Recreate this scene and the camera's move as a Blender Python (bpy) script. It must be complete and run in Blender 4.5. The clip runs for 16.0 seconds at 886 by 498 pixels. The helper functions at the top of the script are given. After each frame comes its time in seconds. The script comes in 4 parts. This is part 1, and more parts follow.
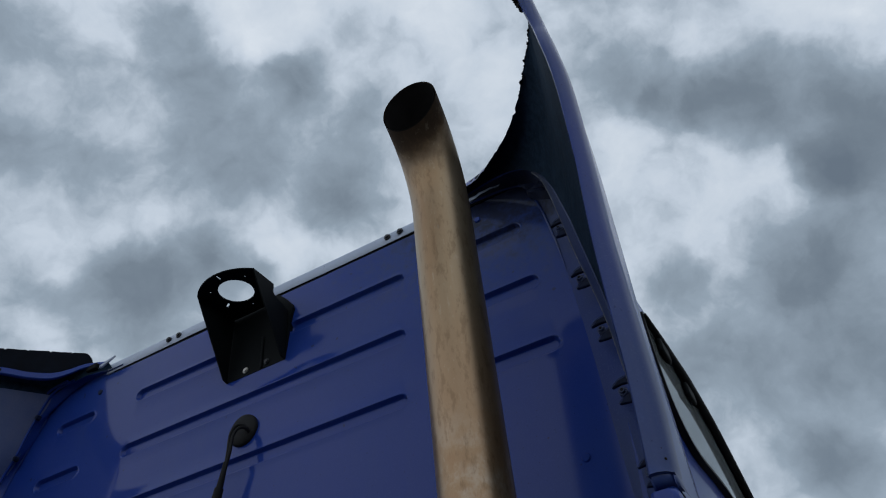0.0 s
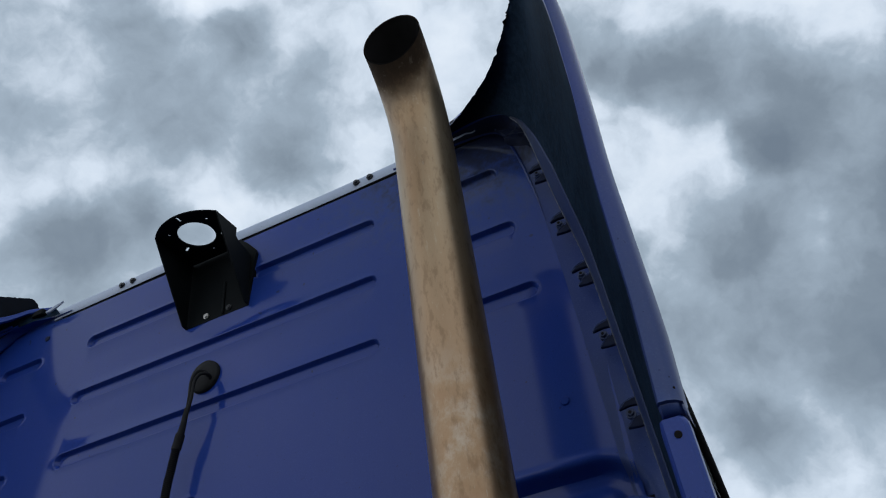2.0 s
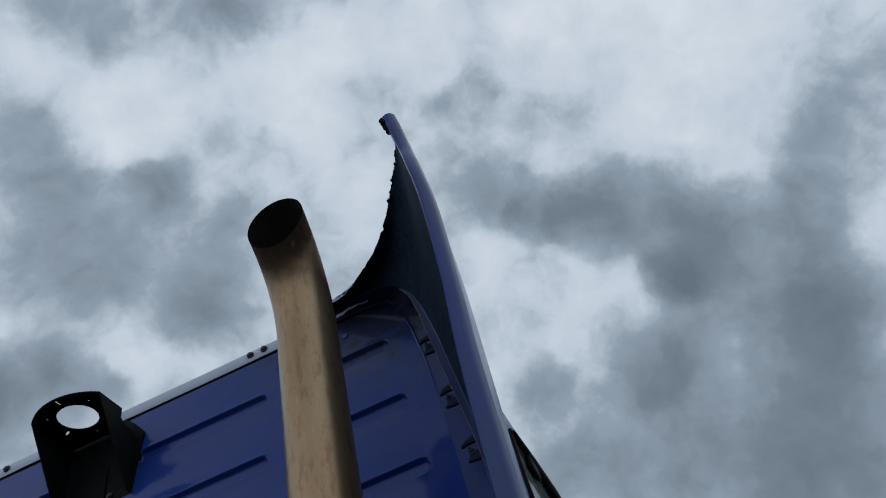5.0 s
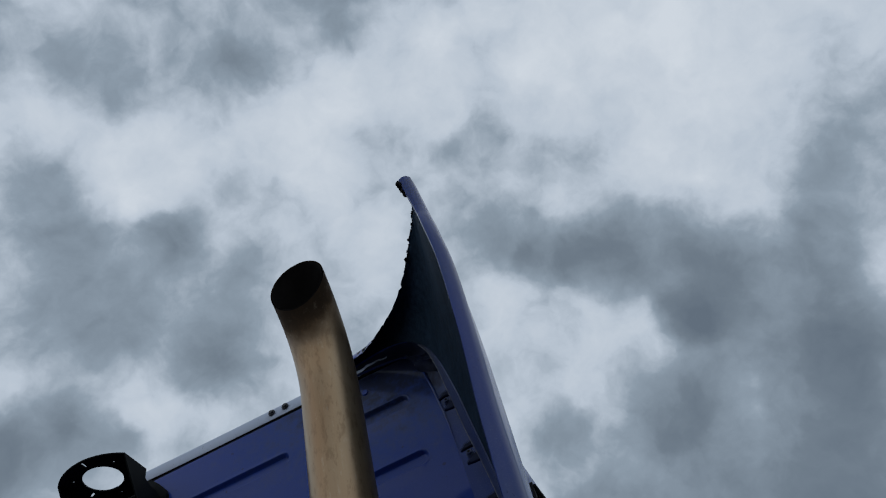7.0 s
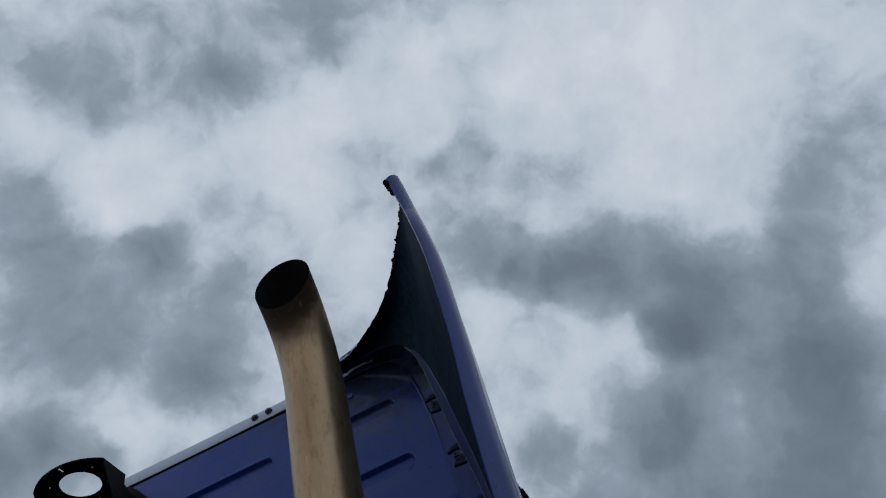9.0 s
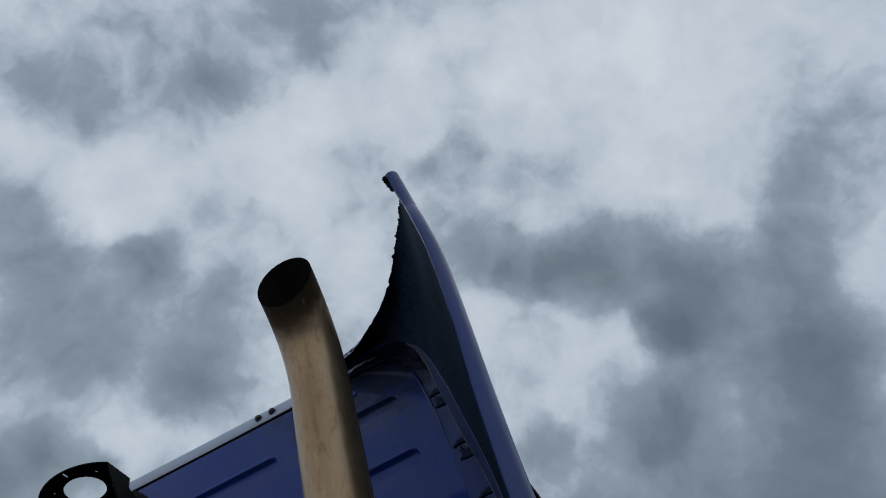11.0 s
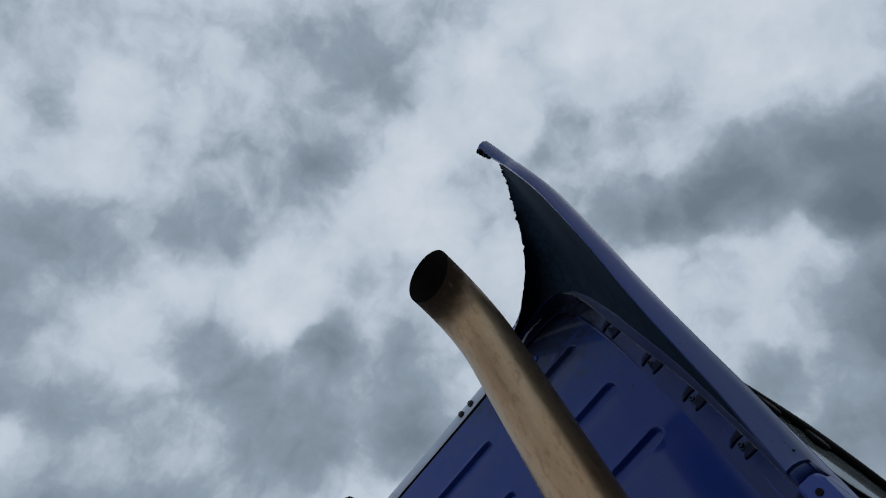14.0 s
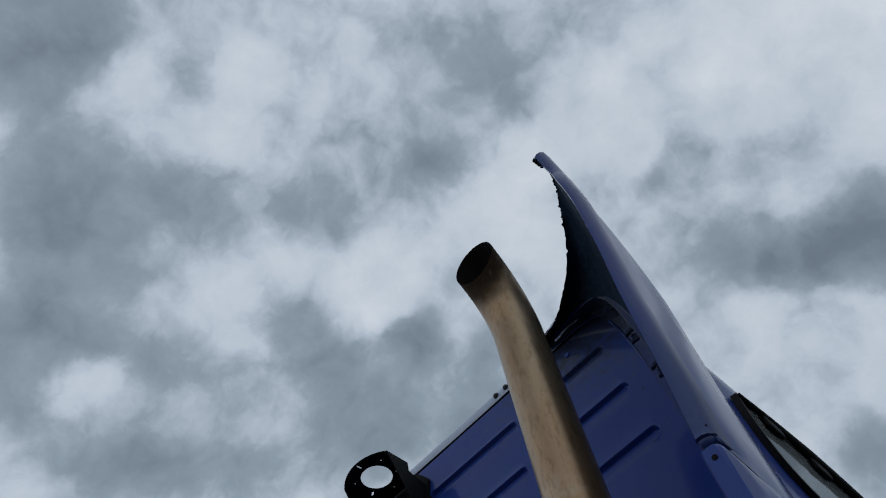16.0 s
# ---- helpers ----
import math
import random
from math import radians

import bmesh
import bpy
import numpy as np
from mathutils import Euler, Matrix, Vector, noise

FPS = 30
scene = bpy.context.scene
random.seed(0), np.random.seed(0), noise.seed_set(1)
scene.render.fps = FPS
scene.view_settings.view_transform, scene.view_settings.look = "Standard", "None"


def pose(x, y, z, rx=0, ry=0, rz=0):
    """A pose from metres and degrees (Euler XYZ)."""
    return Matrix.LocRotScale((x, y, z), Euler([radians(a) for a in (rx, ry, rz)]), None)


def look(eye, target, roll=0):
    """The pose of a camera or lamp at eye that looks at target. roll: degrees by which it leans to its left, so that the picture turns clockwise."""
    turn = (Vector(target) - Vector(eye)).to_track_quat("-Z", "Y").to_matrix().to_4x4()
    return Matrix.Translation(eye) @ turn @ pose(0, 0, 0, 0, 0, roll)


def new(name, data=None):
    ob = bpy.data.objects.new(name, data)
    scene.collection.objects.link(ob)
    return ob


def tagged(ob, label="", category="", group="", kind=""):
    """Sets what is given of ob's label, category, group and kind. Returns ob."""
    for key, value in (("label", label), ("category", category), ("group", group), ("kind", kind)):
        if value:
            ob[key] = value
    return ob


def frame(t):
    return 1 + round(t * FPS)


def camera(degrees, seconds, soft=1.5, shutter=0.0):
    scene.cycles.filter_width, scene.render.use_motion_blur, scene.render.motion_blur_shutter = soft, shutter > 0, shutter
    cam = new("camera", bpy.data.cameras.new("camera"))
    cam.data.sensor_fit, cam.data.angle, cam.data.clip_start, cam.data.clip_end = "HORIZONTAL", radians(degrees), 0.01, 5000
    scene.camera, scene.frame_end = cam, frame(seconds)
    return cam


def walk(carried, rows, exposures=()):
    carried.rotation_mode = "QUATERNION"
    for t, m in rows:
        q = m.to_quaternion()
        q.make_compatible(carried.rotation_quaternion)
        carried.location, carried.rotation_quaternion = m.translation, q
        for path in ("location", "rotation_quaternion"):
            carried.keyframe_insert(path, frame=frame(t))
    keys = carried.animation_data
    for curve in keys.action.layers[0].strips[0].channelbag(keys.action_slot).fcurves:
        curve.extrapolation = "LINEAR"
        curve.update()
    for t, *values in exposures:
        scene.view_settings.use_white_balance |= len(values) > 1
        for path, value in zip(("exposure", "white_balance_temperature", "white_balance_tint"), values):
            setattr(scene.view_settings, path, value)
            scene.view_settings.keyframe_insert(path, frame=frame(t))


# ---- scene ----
# Rear of a blue lorry cab seen from the ground behind it. Cab coordinates: x along the
# rear wall, y forward, z measured from the uppermost pressed groove, LEVEL above the ground.
LEVEL = 3.05
MIDDLE = -0.528          # the cab's plane of symmetry
LEAN = 0.06              # the rear wall leans forward with height

# ---- camera ----
cam = camera(61.4, 16.0, soft=1.1)
PATH = [  # seconds, x, y, z, yaw, pitch, roll
    (0.0, 0.795, -1.416, 1.701, 25.41, 41.45, -6.79),
    (0.5, 0.740, -1.387, 1.696, 25.83, 39.02, -7.20),
    (1.0, 0.712, -1.392, 1.700, 23.64, 38.37, -7.68),
    (1.5, 0.689, -1.385, 1.699, 21.60, 38.30, -8.01),
    (2.0, 0.696, -1.392, 1.695, 20.39, 38.33, -8.59),
    (2.5, 0.708, -1.413, 1.693, 19.26, 39.17, -8.94),
    (3.0, 0.712, -1.426, 1.701, 17.56, 40.63, -9.60),
    (3.5, 0.741, -1.423, 1.710, 15.11, 42.41, -11.30),
    (4.0, 0.757, -1.415, 1.715, 11.75, 44.30, -14.23),
    (4.5, 0.797, -1.407, 1.728, 9.48, 45.99, -17.19),
    (7.0, 0.811, -1.467, 1.714, 8.87, 51.02, -19.92),
    (7.5, 0.809, -1.459, 1.711, 8.13, 51.47, -19.96),
    (8.0, 0.798, -1.447, 1.713, 7.37, 51.69, -20.27),
    (8.5, 0.790, -1.428, 1.709, 6.88, 51.83, -20.77),
    (9.0, 0.788, -1.433, 1.707, 6.49, 51.74, -21.49),
    (11.5, 0.764, -1.433, 1.697, 5.77, 51.63, -24.43),
    (12.0, 0.764, -1.423, 1.701, 6.52, 52.23, -26.17),
    (12.5, 0.768, -1.417, 1.704, 8.31, 53.06, -28.35),
    (13.0, 0.761, -1.437, 1.697, 11.32, 54.08, -31.89),
    (13.5, 0.756, -1.415, 1.645, 17.13, 54.65, -34.65),
    (13.7, 0.771, -1.402, 1.621, 19.96, 54.01, -33.56),
    (14.0, 0.751, -1.391, 1.574, 22.17, 57.32, -32.76),
    (14.2, 0.766, -1.380, 1.545, 26.67, 56.32, -29.20),
    (14.5, 0.781, -1.344, 1.456, 34.72, 53.52, -21.11),
    (14.7, 0.821, -1.337, 1.396, 37.80, 53.15, -18.69),
    (15.0, 0.857, -1.341, 1.356, 38.88, 55.17, -15.84),
    (15.5, 0.863, -1.366, 1.330, 37.40, 57.28, -14.55),
    (16.0, 0.863, -1.392, 1.310, 35.44, 60.68, -13.47),
]


def aim(x, y, z, yaw, pitch, roll):
    a, p = radians(yaw), radians(pitch)
    eye = Vector((x, y, z))
    return look(eye, eye + Vector((-math.sin(a) * math.cos(p), math.cos(a) * math.cos(p), math.sin(p))), roll)


walk(cam, [(row[0], aim(*row[1:])) for row in PATH],
     exposures=[(0.0, 0.0), (0.6, 0.22), (1.5, 0.3), (2.5, 0.28), (3.0, 0.18), (3.5, 0.06), (4.5, -0.03), (7.0, -0.15), (12.5, -0.2), (13.5, -0.2), (14.5, -0.06), (15.5, -0.13), (16.0, -0.2)])

# ---- sun and sky ----
SUN = Vector((-1.12, -1.0, 1.32)).normalized()
sun = new("sun", bpy.data.lights.new("sun", "SUN"))
sun.data.energy, sun.data.angle, sun.data.color = 0.26, radians(170), (0.97, 0.98, 1.0)
sun.matrix_world = look(SUN * 40, (0, 0, 0))


class Nodes:
    """Short calls for building a node tree."""

    def __init__(self, tree):
        self.tree = tree
        tree.nodes.clear()

    def add(self, kind, settings=None, **inputs):
        node = self.tree.nodes.new(kind)
        for key, value in (settings or {}).items():
            setattr(node, key, value)
        for key, value in inputs.items():
            self.put(node, key, value)
        return node

    def put(self, node, key, value):
        name = key.replace("_", " ")
        slot = node.inputs[int(name[1:])] if name[0] == "i" and name[1:].isdigit() else node.inputs[name]
        if isinstance(value, bpy.types.NodeSocket):
            self.tree.links.new(value, slot)
        else:
            slot.default_value = value

    def math(self, op, a, b=0.0, c=0.0):
        return self.add("ShaderNodeMath", {"operation": op}, i0=a, i1=b, i2=c).outputs[0]

    def vec(self, op, a, b=(0, 0, 0)):
        node = self.add("ShaderNodeVectorMath", {"operation": op}, i0=a, i1=b)
        return node.outputs[1] if op in ("LENGTH", "DISTANCE", "DOT_PRODUCT") else node.outputs[0]

    def scale(self, a, k):
        node = self.add("ShaderNodeVectorMath", {"operation": "SCALE"}, i0=a)
        self.put(node, "Scale", k)
        return node.outputs[0]

    def noise(self, at, scale, detail=4.0, rough=0.55, warp=0.0):
        return self.add("ShaderNodeTexNoise", None, Vector=at, Scale=scale, Detail=detail, Roughness=rough, Distortion=warp)

    def ramp(self, value, *stops):
        node = self.add("ShaderNodeValToRGB", None, Fac=value)
        while len(node.color_ramp.elements) < len(stops):
            node.color_ramp.elements.new(0.5)
        for element, (place, colour) in zip(node.color_ramp.elements, stops):
            element.position, element.color = place, (*colour, 1)
        return node.outputs[0]

    def span(self, value, low, high, to_low=0.0, to_high=1.0):
        node = self.add("ShaderNodeMapRange", {"interpolation_type": "SMOOTHSTEP"}, Value=value)
        for key, v in zip(("From Min", "From Max", "To Min", "To Max"), (low, high, to_low, to_high)):
            self.put(node, key, v)
        return node.outputs[0]

    def mix(self, fac, a, b):
        node = self.add("ShaderNodeMix", {"data_type": "RGBA"})
        for slot, v in ((0, fac), (6, a), (7, b)):
            if isinstance(v, bpy.types.NodeSocket):
                self.tree.links.new(v, node.inputs[slot])
            else:
                node.inputs[slot].default_value = v if slot == 0 else (*v, 1)
        return node.outputs[2]


def sky_way(azimuth, height):
    a, h = radians(azimuth), radians(height)
    return (-math.sin(a) * math.cos(h), math.cos(a) * math.cos(h), math.sin(h))


def build_sky():
    world = bpy.data.worlds.new("sky")
    scene.world = world
    world.use_nodes = True
    n = Nodes(world.node_tree)
    way = n.add("ShaderNodeTexCoord").outputs["Generated"]
    blue = n.add("ShaderNodeTexSky", {"sky_type": "NISHITA", "sun_disc": False, "sun_elevation": math.asin(SUN.z),
                                      "sun_rotation": math.atan2(SUN.x, SUN.y)}).outputs[0]
    wisps = n.vec("SUBTRACT", n.noise(way, 5.0, 3.0, 0.5).outputs["Color"], (0.5, 0.5, 0.5))
    fine = n.vec("SUBTRACT", n.noise(way, 17.0, 4.0, 0.55).outputs["Color"], (0.5, 0.5, 0.5))
    bent = n.vec("ADD", way, n.vec("ADD", n.scale(wisps, 0.05), n.scale(fine, 0.045)))
    total = None

    def bank(azimuth, height, reach, depth):
        """A bank of cloud: darker for depth above nought, a bright gap for depth below it."""
        nonlocal total
        far = n.vec("DISTANCE", bent, sky_way(azimuth, height))
        one = n.span(far, reach, reach * 0.15, 0.0, depth)
        total = one if total is None else n.math("ADD", total, one)

    bank(68.2, 65.5, 0.089, -0.042)
    bank(62.8, 66.2, 0.076, 0.036)
    bank(55.5, 64.1, 0.076, 0.092)
    bank(52.4, 67.1, 0.089, 0.027)
    bank(46.2, 69.9, 0.101, 0.058)
    bank(40.4, 68.9, 0.076, 0.085)
    bank(32.9, 69.2, 0.089, 0.001)
    bank(27.1, 70.1, 0.076, 0.027)
    bank(29.8, 66.9, 0.063, 0.117)
    bank(34.8, 66.4, 0.063, 0.154)
    bank(39.1, 64.2, 0.063, 0.074)
    bank(48.7, 64.0, 0.063, 0.035)
    bank(15.5, 71.2, 0.076, 0.139)
    bank(9.2, 69.8, 0.063, 0.062)
    bank(1.6, 69.7, 0.051, -0.021)
    bank(13.1, 68.2, 0.051, 0.077)
    bank(-2.8, 65.7, 0.051, -0.148)
    bank(4.4, 65.3, 0.045, -0.006)
    bank(-12.4, 65.0, 0.051, -0.190)
    bank(-10.9, 60.4, 0.051, -0.173)
    bank(60.7, 60.8, 0.076, -0.070)
    bank(40.8, 60.4, 0.076, -0.161)
    bank(30.2, 62.8, 0.089, -0.118)
    bank(20.6, 64.2, 0.076, -0.182)
    bank(11.4, 64.6, 0.076, -0.262)
    bank(46.4, 61.0, 0.063, -0.109)
    bank(22.2, 59.6, 0.076, -0.264)
    bank(2.7, 61.8, 0.076, -0.242)
    bank(-19.8, 59.4, 0.101, -0.260)
    bank(-27.1, 57.5, 0.101, -0.169)
    bank(-24.9, 53.5, 0.114, -0.108)
    bank(-31.3, 51.9, 0.127, -0.108)
    bank(-14.0, 55.5, 0.076, -0.133)
    bank(-19.2, 49.6, 0.101, -0.106)
    bank(-27.4, 47.0, 0.101, -0.087)
    bank(-39.1, 46.9, 0.152, -0.131)
    bank(59.4, 57.4, 0.076, 0.077)
    bank(57.7, 54.2, 0.101, 0.059)
    bank(55.9, 56.2, 0.063, 0.084)
    bank(51.9, 54.5, 0.076, 0.029)
    bank(47.8, 55.5, 0.076, -0.032)
    bank(53.5, 51.8, 0.101, 0.085)
    bank(46.7, 52.4, 0.101, 0.108)
    bank(41.6, 54.6, 0.063, 0.213)
    bank(40.4, 51.8, 0.089, 0.058)
    bank(35.3, 50.3, 0.089, 0.054)
    bank(48.3, 48.6, 0.114, 0.081)
    bank(40.9, 47.7, 0.114, 0.004)
    bank(33.9, 47.0, 0.101, 0.125)
    bank(52.7, 47.6, 0.076, 0.031)
    bank(45.8, 45.8, 0.089, 0.161)
    bank(36.7, 45.4, 0.076, 0.183)
    bank(29.8, 46.1, 0.051, 0.022)
    bank(28.2, 58.2, 0.038, 0.078)
    bank(36.6, 58.1, 0.051, 0.068)
    bank(28.5, 55.3, 0.051, 0.034)
    bank(32.8, 52.8, 0.051, 0.079)
    bank(16.9, 54.3, 0.063, -0.135)
    bank(19.7, 50.3, 0.051, -0.082)
    bank(21.5, 56.6, 0.051, -0.117)
    bank(42.6, 42.9, 0.076, -0.148)
    bank(37.5, 43.0, 0.063, -0.104)
    bank(46.8, 43.7, 0.063, -0.029)
    bank(51.4, 43.2, 0.063, 0.064)
    bank(33.8, 41.8, 0.051, -0.072)
    bank(49.7, 39.8, 0.076, 0.148)
    bank(45.8, 40.1, 0.063, 0.112)
    bank(50.5, 37.2, 0.101, 0.131)
    bank(48.4, 41.3, 0.038, 0.117)
    bank(43.3, 39.4, 0.038, 0.082)
    bank(-0.2, 57.9, 0.051, 0.051)
    bank(3.4, 57.8, 0.038, 0.066)
    bank(-5.7, 56.2, 0.045, -0.028)
    bank(-11.4, 53.5, 0.051, 0.003)
    bank(7.1, 56.3, 0.051, -0.045)
    bank(2.9, 52.0, 0.063, 0.078)
    bank(-0.6, 50.5, 0.076, 0.151)
    bank(-5.5, 49.3, 0.076, 0.007)
    bank(-8.0, 50.3, 0.063, -0.081)
    bank(2.4, 48.6, 0.051, 0.140)
    bank(-2.5, 47.4, 0.063, 0.228)
    bank(-8.6, 47.0, 0.076, 0.149)
    bank(-7.2, 44.6, 0.076, 0.242)
    bank(-8.1, 41.8, 0.063, 0.113)
    bank(-13.5, 44.7, 0.076, 0.128)
    bank(-12.0, 42.4, 0.076, 0.129)
    bank(-16.1, 41.2, 0.076, 0.168)
    bank(-14.2, 38.7, 0.089, 0.229)
    bank(-19.6, 39.1, 0.076, 0.093)
    bank(-16.7, 36.3, 0.089, 0.054)
    bank(-10.6, 38.1, 0.063, 0.260)
    bank(-12.6, 35.7, 0.076, 0.180)
    bank(-15.8, 33.0, 0.089, -0.043)
    bank(-19.2, 34.8, 0.089, 0.083)
    bank(-22.7, 36.5, 0.076, 0.256)
    bank(-25.8, 39.6, 0.063, 0.108)
    bank(-28.5, 40.7, 0.051, 0.100)
    bank(-32.7, 41.8, 0.063, 0.052)
    bank(-36.3, 41.9, 0.063, 0.070)
    bank(-34.1, 43.6, 0.051, 0.036)
    bank(-33.8, 39.4, 0.076, 0.060)
    bank(-30.7, 37.7, 0.076, 0.071)
    bank(-27.5, 37.1, 0.076, 0.054)
    bank(-18.5, 31.4, 0.101, 0.219)
    bank(-11.6, 32.5, 0.089, 0.035)
    bank(-8.4, 34.0, 0.063, 0.133)
    bank(-4.9, 36.1, 0.063, 0.131)
    bank(-2.4, 34.8, 0.063, 0.014)
    bank(-5.9, 32.1, 0.089, 0.210)
    bank(-14.6, 30.0, 0.114, 0.165)
    bank(-21.3, 30.5, 0.089, 0.201)
    bank(-17.6, 25.7, 0.076, 0.165)
    bank(-6.2, 28.9, 0.101, 0.170)
    bank(-1.9, 32.4, 0.076, 0.163)
    bank(-11.8, 26.7, 0.101, 0.109)
    bank(4.5, 46.3, 0.063, -0.169)
    bank(-0.0, 44.0, 0.076, 0.009)
    bank(-3.9, 42.1, 0.063, -0.043)
    bank(4.6, 42.7, 0.076, -0.076)
    bank(-0.3, 40.6, 0.089, -0.047)
    bank(-5.4, 39.1, 0.063, -0.116)
    bank(3.3, 38.6, 0.076, -0.010)
    bank(-7.3, 36.9, 0.038, -0.032)
    bank(-24.5, 32.6, 0.063, -0.024)
    bank(-18.7, 28.5, 0.076, 0.103)
    bank(3.3, 34.7, 0.051, 0.172)
    bank(5.9, 33.8, 0.051, 0.123)
    bank(-18.3, 45.8, 0.076, -0.053)
    bank(-22.7, 44.6, 0.076, -0.022)
    bank(-14.4, 49.0, 0.076, -0.070)
    bank(-17.4, 23.9, 0.101, 0.123)
    bank(-7.0, 23.8, 0.114, 0.207)
    bank(-12.2, 21.6, 0.114, 0.285)
    bank(-1.6, 26.7, 0.076, 0.166)
    bank(-14.6, 19.7, 0.101, 0.192)
    bank(110.1, 65.9, 0.114, 0.174)
    bank(104.7, 68.5, 0.076, 0.139)
    bank(104.7, 63.0, 0.076, 0.136)
    bank(102.7, 71.2, 0.076, 0.006)
    bank(87.2, 70.8, 0.051, 0.119)
    bank(89.5, 73.2, 0.063, -0.038)
    bank(61.3, 73.6, 0.063, -0.051)
    bank(52.7, 75.9, 0.063, -0.068)
    bank(42.0, 76.7, 0.076, 0.049)
    bank(28.9, 75.5, 0.063, 0.101)
    bank(12.3, 74.6, 0.076, 0.210)
    bank(-3.2, 72.1, 0.076, 0.052)
    bank(58.0, 69.1, 0.051, -0.027)
    bank(65.8, 62.9, 0.076, 0.109)
    bank(93.9, 60.2, 0.114, 0.126)
    bank(93.0, 56.7, 0.114, 0.120)
    bank(87.7, 58.7, 0.114, 0.054)
    bank(84.2, 62.1, 0.089, 0.119)
    bank(77.2, 63.3, 0.076, 0.138)
    bank(79.8, 58.7, 0.089, 0.039)
    bank(85.5, 55.3, 0.101, 0.105)
    bank(73.7, 61.3, 0.063, 0.081)
    bank(75.0, 57.6, 0.063, 0.059)
    bank(85.3, 49.7, 0.101, 0.230)
    bank(83.2, 52.1, 0.089, 0.115)
    bank(75.8, 53.6, 0.076, 0.029)
    bank(77.3, 51.1, 0.076, 0.065)
    bank(71.2, 51.5, 0.076, 0.146)
    bank(67.3, 52.9, 0.063, 0.051)
    bank(65.0, 55.7, 0.063, -0.029)
    bank(58.0, 50.4, 0.089, -0.057)
    bank(73.5, 44.7, 0.101, 0.183)
    bank(69.5, 45.4, 0.089, 0.099)
    bank(65.4, 44.7, 0.076, 0.136)
    bank(58.3, 44.8, 0.089, 0.145)
    bank(83.9, 46.1, 0.063, 0.077)
    bank(96.2, 65.4, 0.051, -0.025)
    bank(88.9, 68.9, 0.051, -0.023)
    bank(77.9, 70.9, 0.063, -0.110)
    bank(76.7, 67.9, 0.063, -0.135)
    bank(81.3, 73.0, 0.051, -0.107)
    bank(74.7, 73.6, 0.063, -0.202)
    bank(43.8, 73.0, 0.063, -0.076)
    bank(57.6, 71.7, 0.051, -0.122)
    bank(89.0, 52.8, 0.063, -0.022)
    bank(73.7, 59.1, 0.038, -0.062)
    bank(69.4, 58.6, 0.063, -0.019)
    bank(81.4, 48.4, 0.076, -0.120)
    bank(80.8, 44.6, 0.076, 0.072)
    bank(76.8, 46.8, 0.076, -0.098)
    bank(72.3, 47.7, 0.076, -0.032)
    bank(64.3, 50.0, 0.076, 0.108)
    bank(61.6, 51.9, 0.051, -0.012)
    bank(54.2, 38.8, 0.076, 0.173)
    bank(56.3, 37.6, 0.076, 0.160)
    bank(57.3, 35.0, 0.076, 0.093)
    bank(62.8, 35.8, 0.051, 0.108)
    bank(53.6, 34.8, 0.063, 0.098)
    bank(63.4, 39.3, 0.076, -0.007)
    bank(60.2, 40.9, 0.076, 0.022)
    bank(56.0, 41.3, 0.063, -0.062)
    bank(60.8, 32.8, 0.051, -0.074)
    bank(60.6, 38.0, 0.051, -0.017)
    bank(46.2, 58.4, 0.076, -0.282)
    bank(3.4, 28.6, 0.101, 0.266)
    bank(-0.0, 22.8, 0.089, 0.087)
    bank(-1.3, 19.7, 0.089, 0.260)
    bank(2.1, 19.9, 0.063, -0.055)
    bank(-4.5, 22.1, 0.063, -0.098)
    bank(150, 14, 0.75, -0.24)   # behind, out of view: pale low and dark high patches added to light the cab
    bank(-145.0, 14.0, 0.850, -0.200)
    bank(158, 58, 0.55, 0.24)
    grain = n.noise(bent, 6.5, 9.0, 0.52).outputs["Fac"]
    tuft = n.noise(bent, 20.0, 6.0, 0.58).outputs["Fac"]
    billow = n.math("ABSOLUTE", n.math("SUBTRACT", n.noise(bent, 11.0, 4.0, 0.5).outputs["Fac"], 0.5))
    rough = n.math("ADD", n.math("MULTIPLY", n.math("SUBTRACT", grain, 0.5), 0.44), n.math("MULTIPLY", n.math("SUBTRACT", tuft, 0.5), 0.28))
    rough = n.math("MULTIPLY_ADD", billow, -0.34, rough)
    total = n.math("SMOOTH_MAX", total, -0.17, 0.2)   # the brightest gaps stay thin cloud
    mass = n.math("ADD", total, rough)
    body = n.span(mass, -0.12, 0.17)   # bodies of cloud with firm edges, soft shading within
    shade = n.math("ADD", n.math("MULTIPLY_ADD", mass, 1.12, 0.315), n.math("MULTIPLY", body, 0.10))
    cloud = n.ramp(shade, (0.0, (0.722, 0.787, 0.862)), (0.26, (0.558, 0.637, 0.733)), (0.52, (0.303, 0.374, 0.450)), (0.78, (0.183, 0.23, 0.282)), (1.0, (0.136, 0.175, 0.222)))
    cover = n.mix(0.94, n.scale(blue, 0.10), cloud)
    back = n.add("ShaderNodeBackground", None, Color=cover, Strength=1.0)
    n.add("ShaderNodeOutputWorld", None, Surface=back.outputs[0])


build_sky()


# ---- materials ----
def material(name, build):
    mat = bpy.data.materials.new(name)
    mat.use_nodes = True
    n = Nodes(mat.node_tree)
    shader = n.add("ShaderNodeBsdfPrincipled")
    n.add("ShaderNodeOutputMaterial", None, Surface=shader.outputs[0])
    build(n, shader, n.add("ShaderNodeTexCoord").outputs["Object"])
    return mat


def bump(n, shader, height, strength, distance=0.002):
    n.put(shader, "Normal", n.add("ShaderNodeBump", None, Height=height, Strength=strength, Distance=distance).outputs[0])


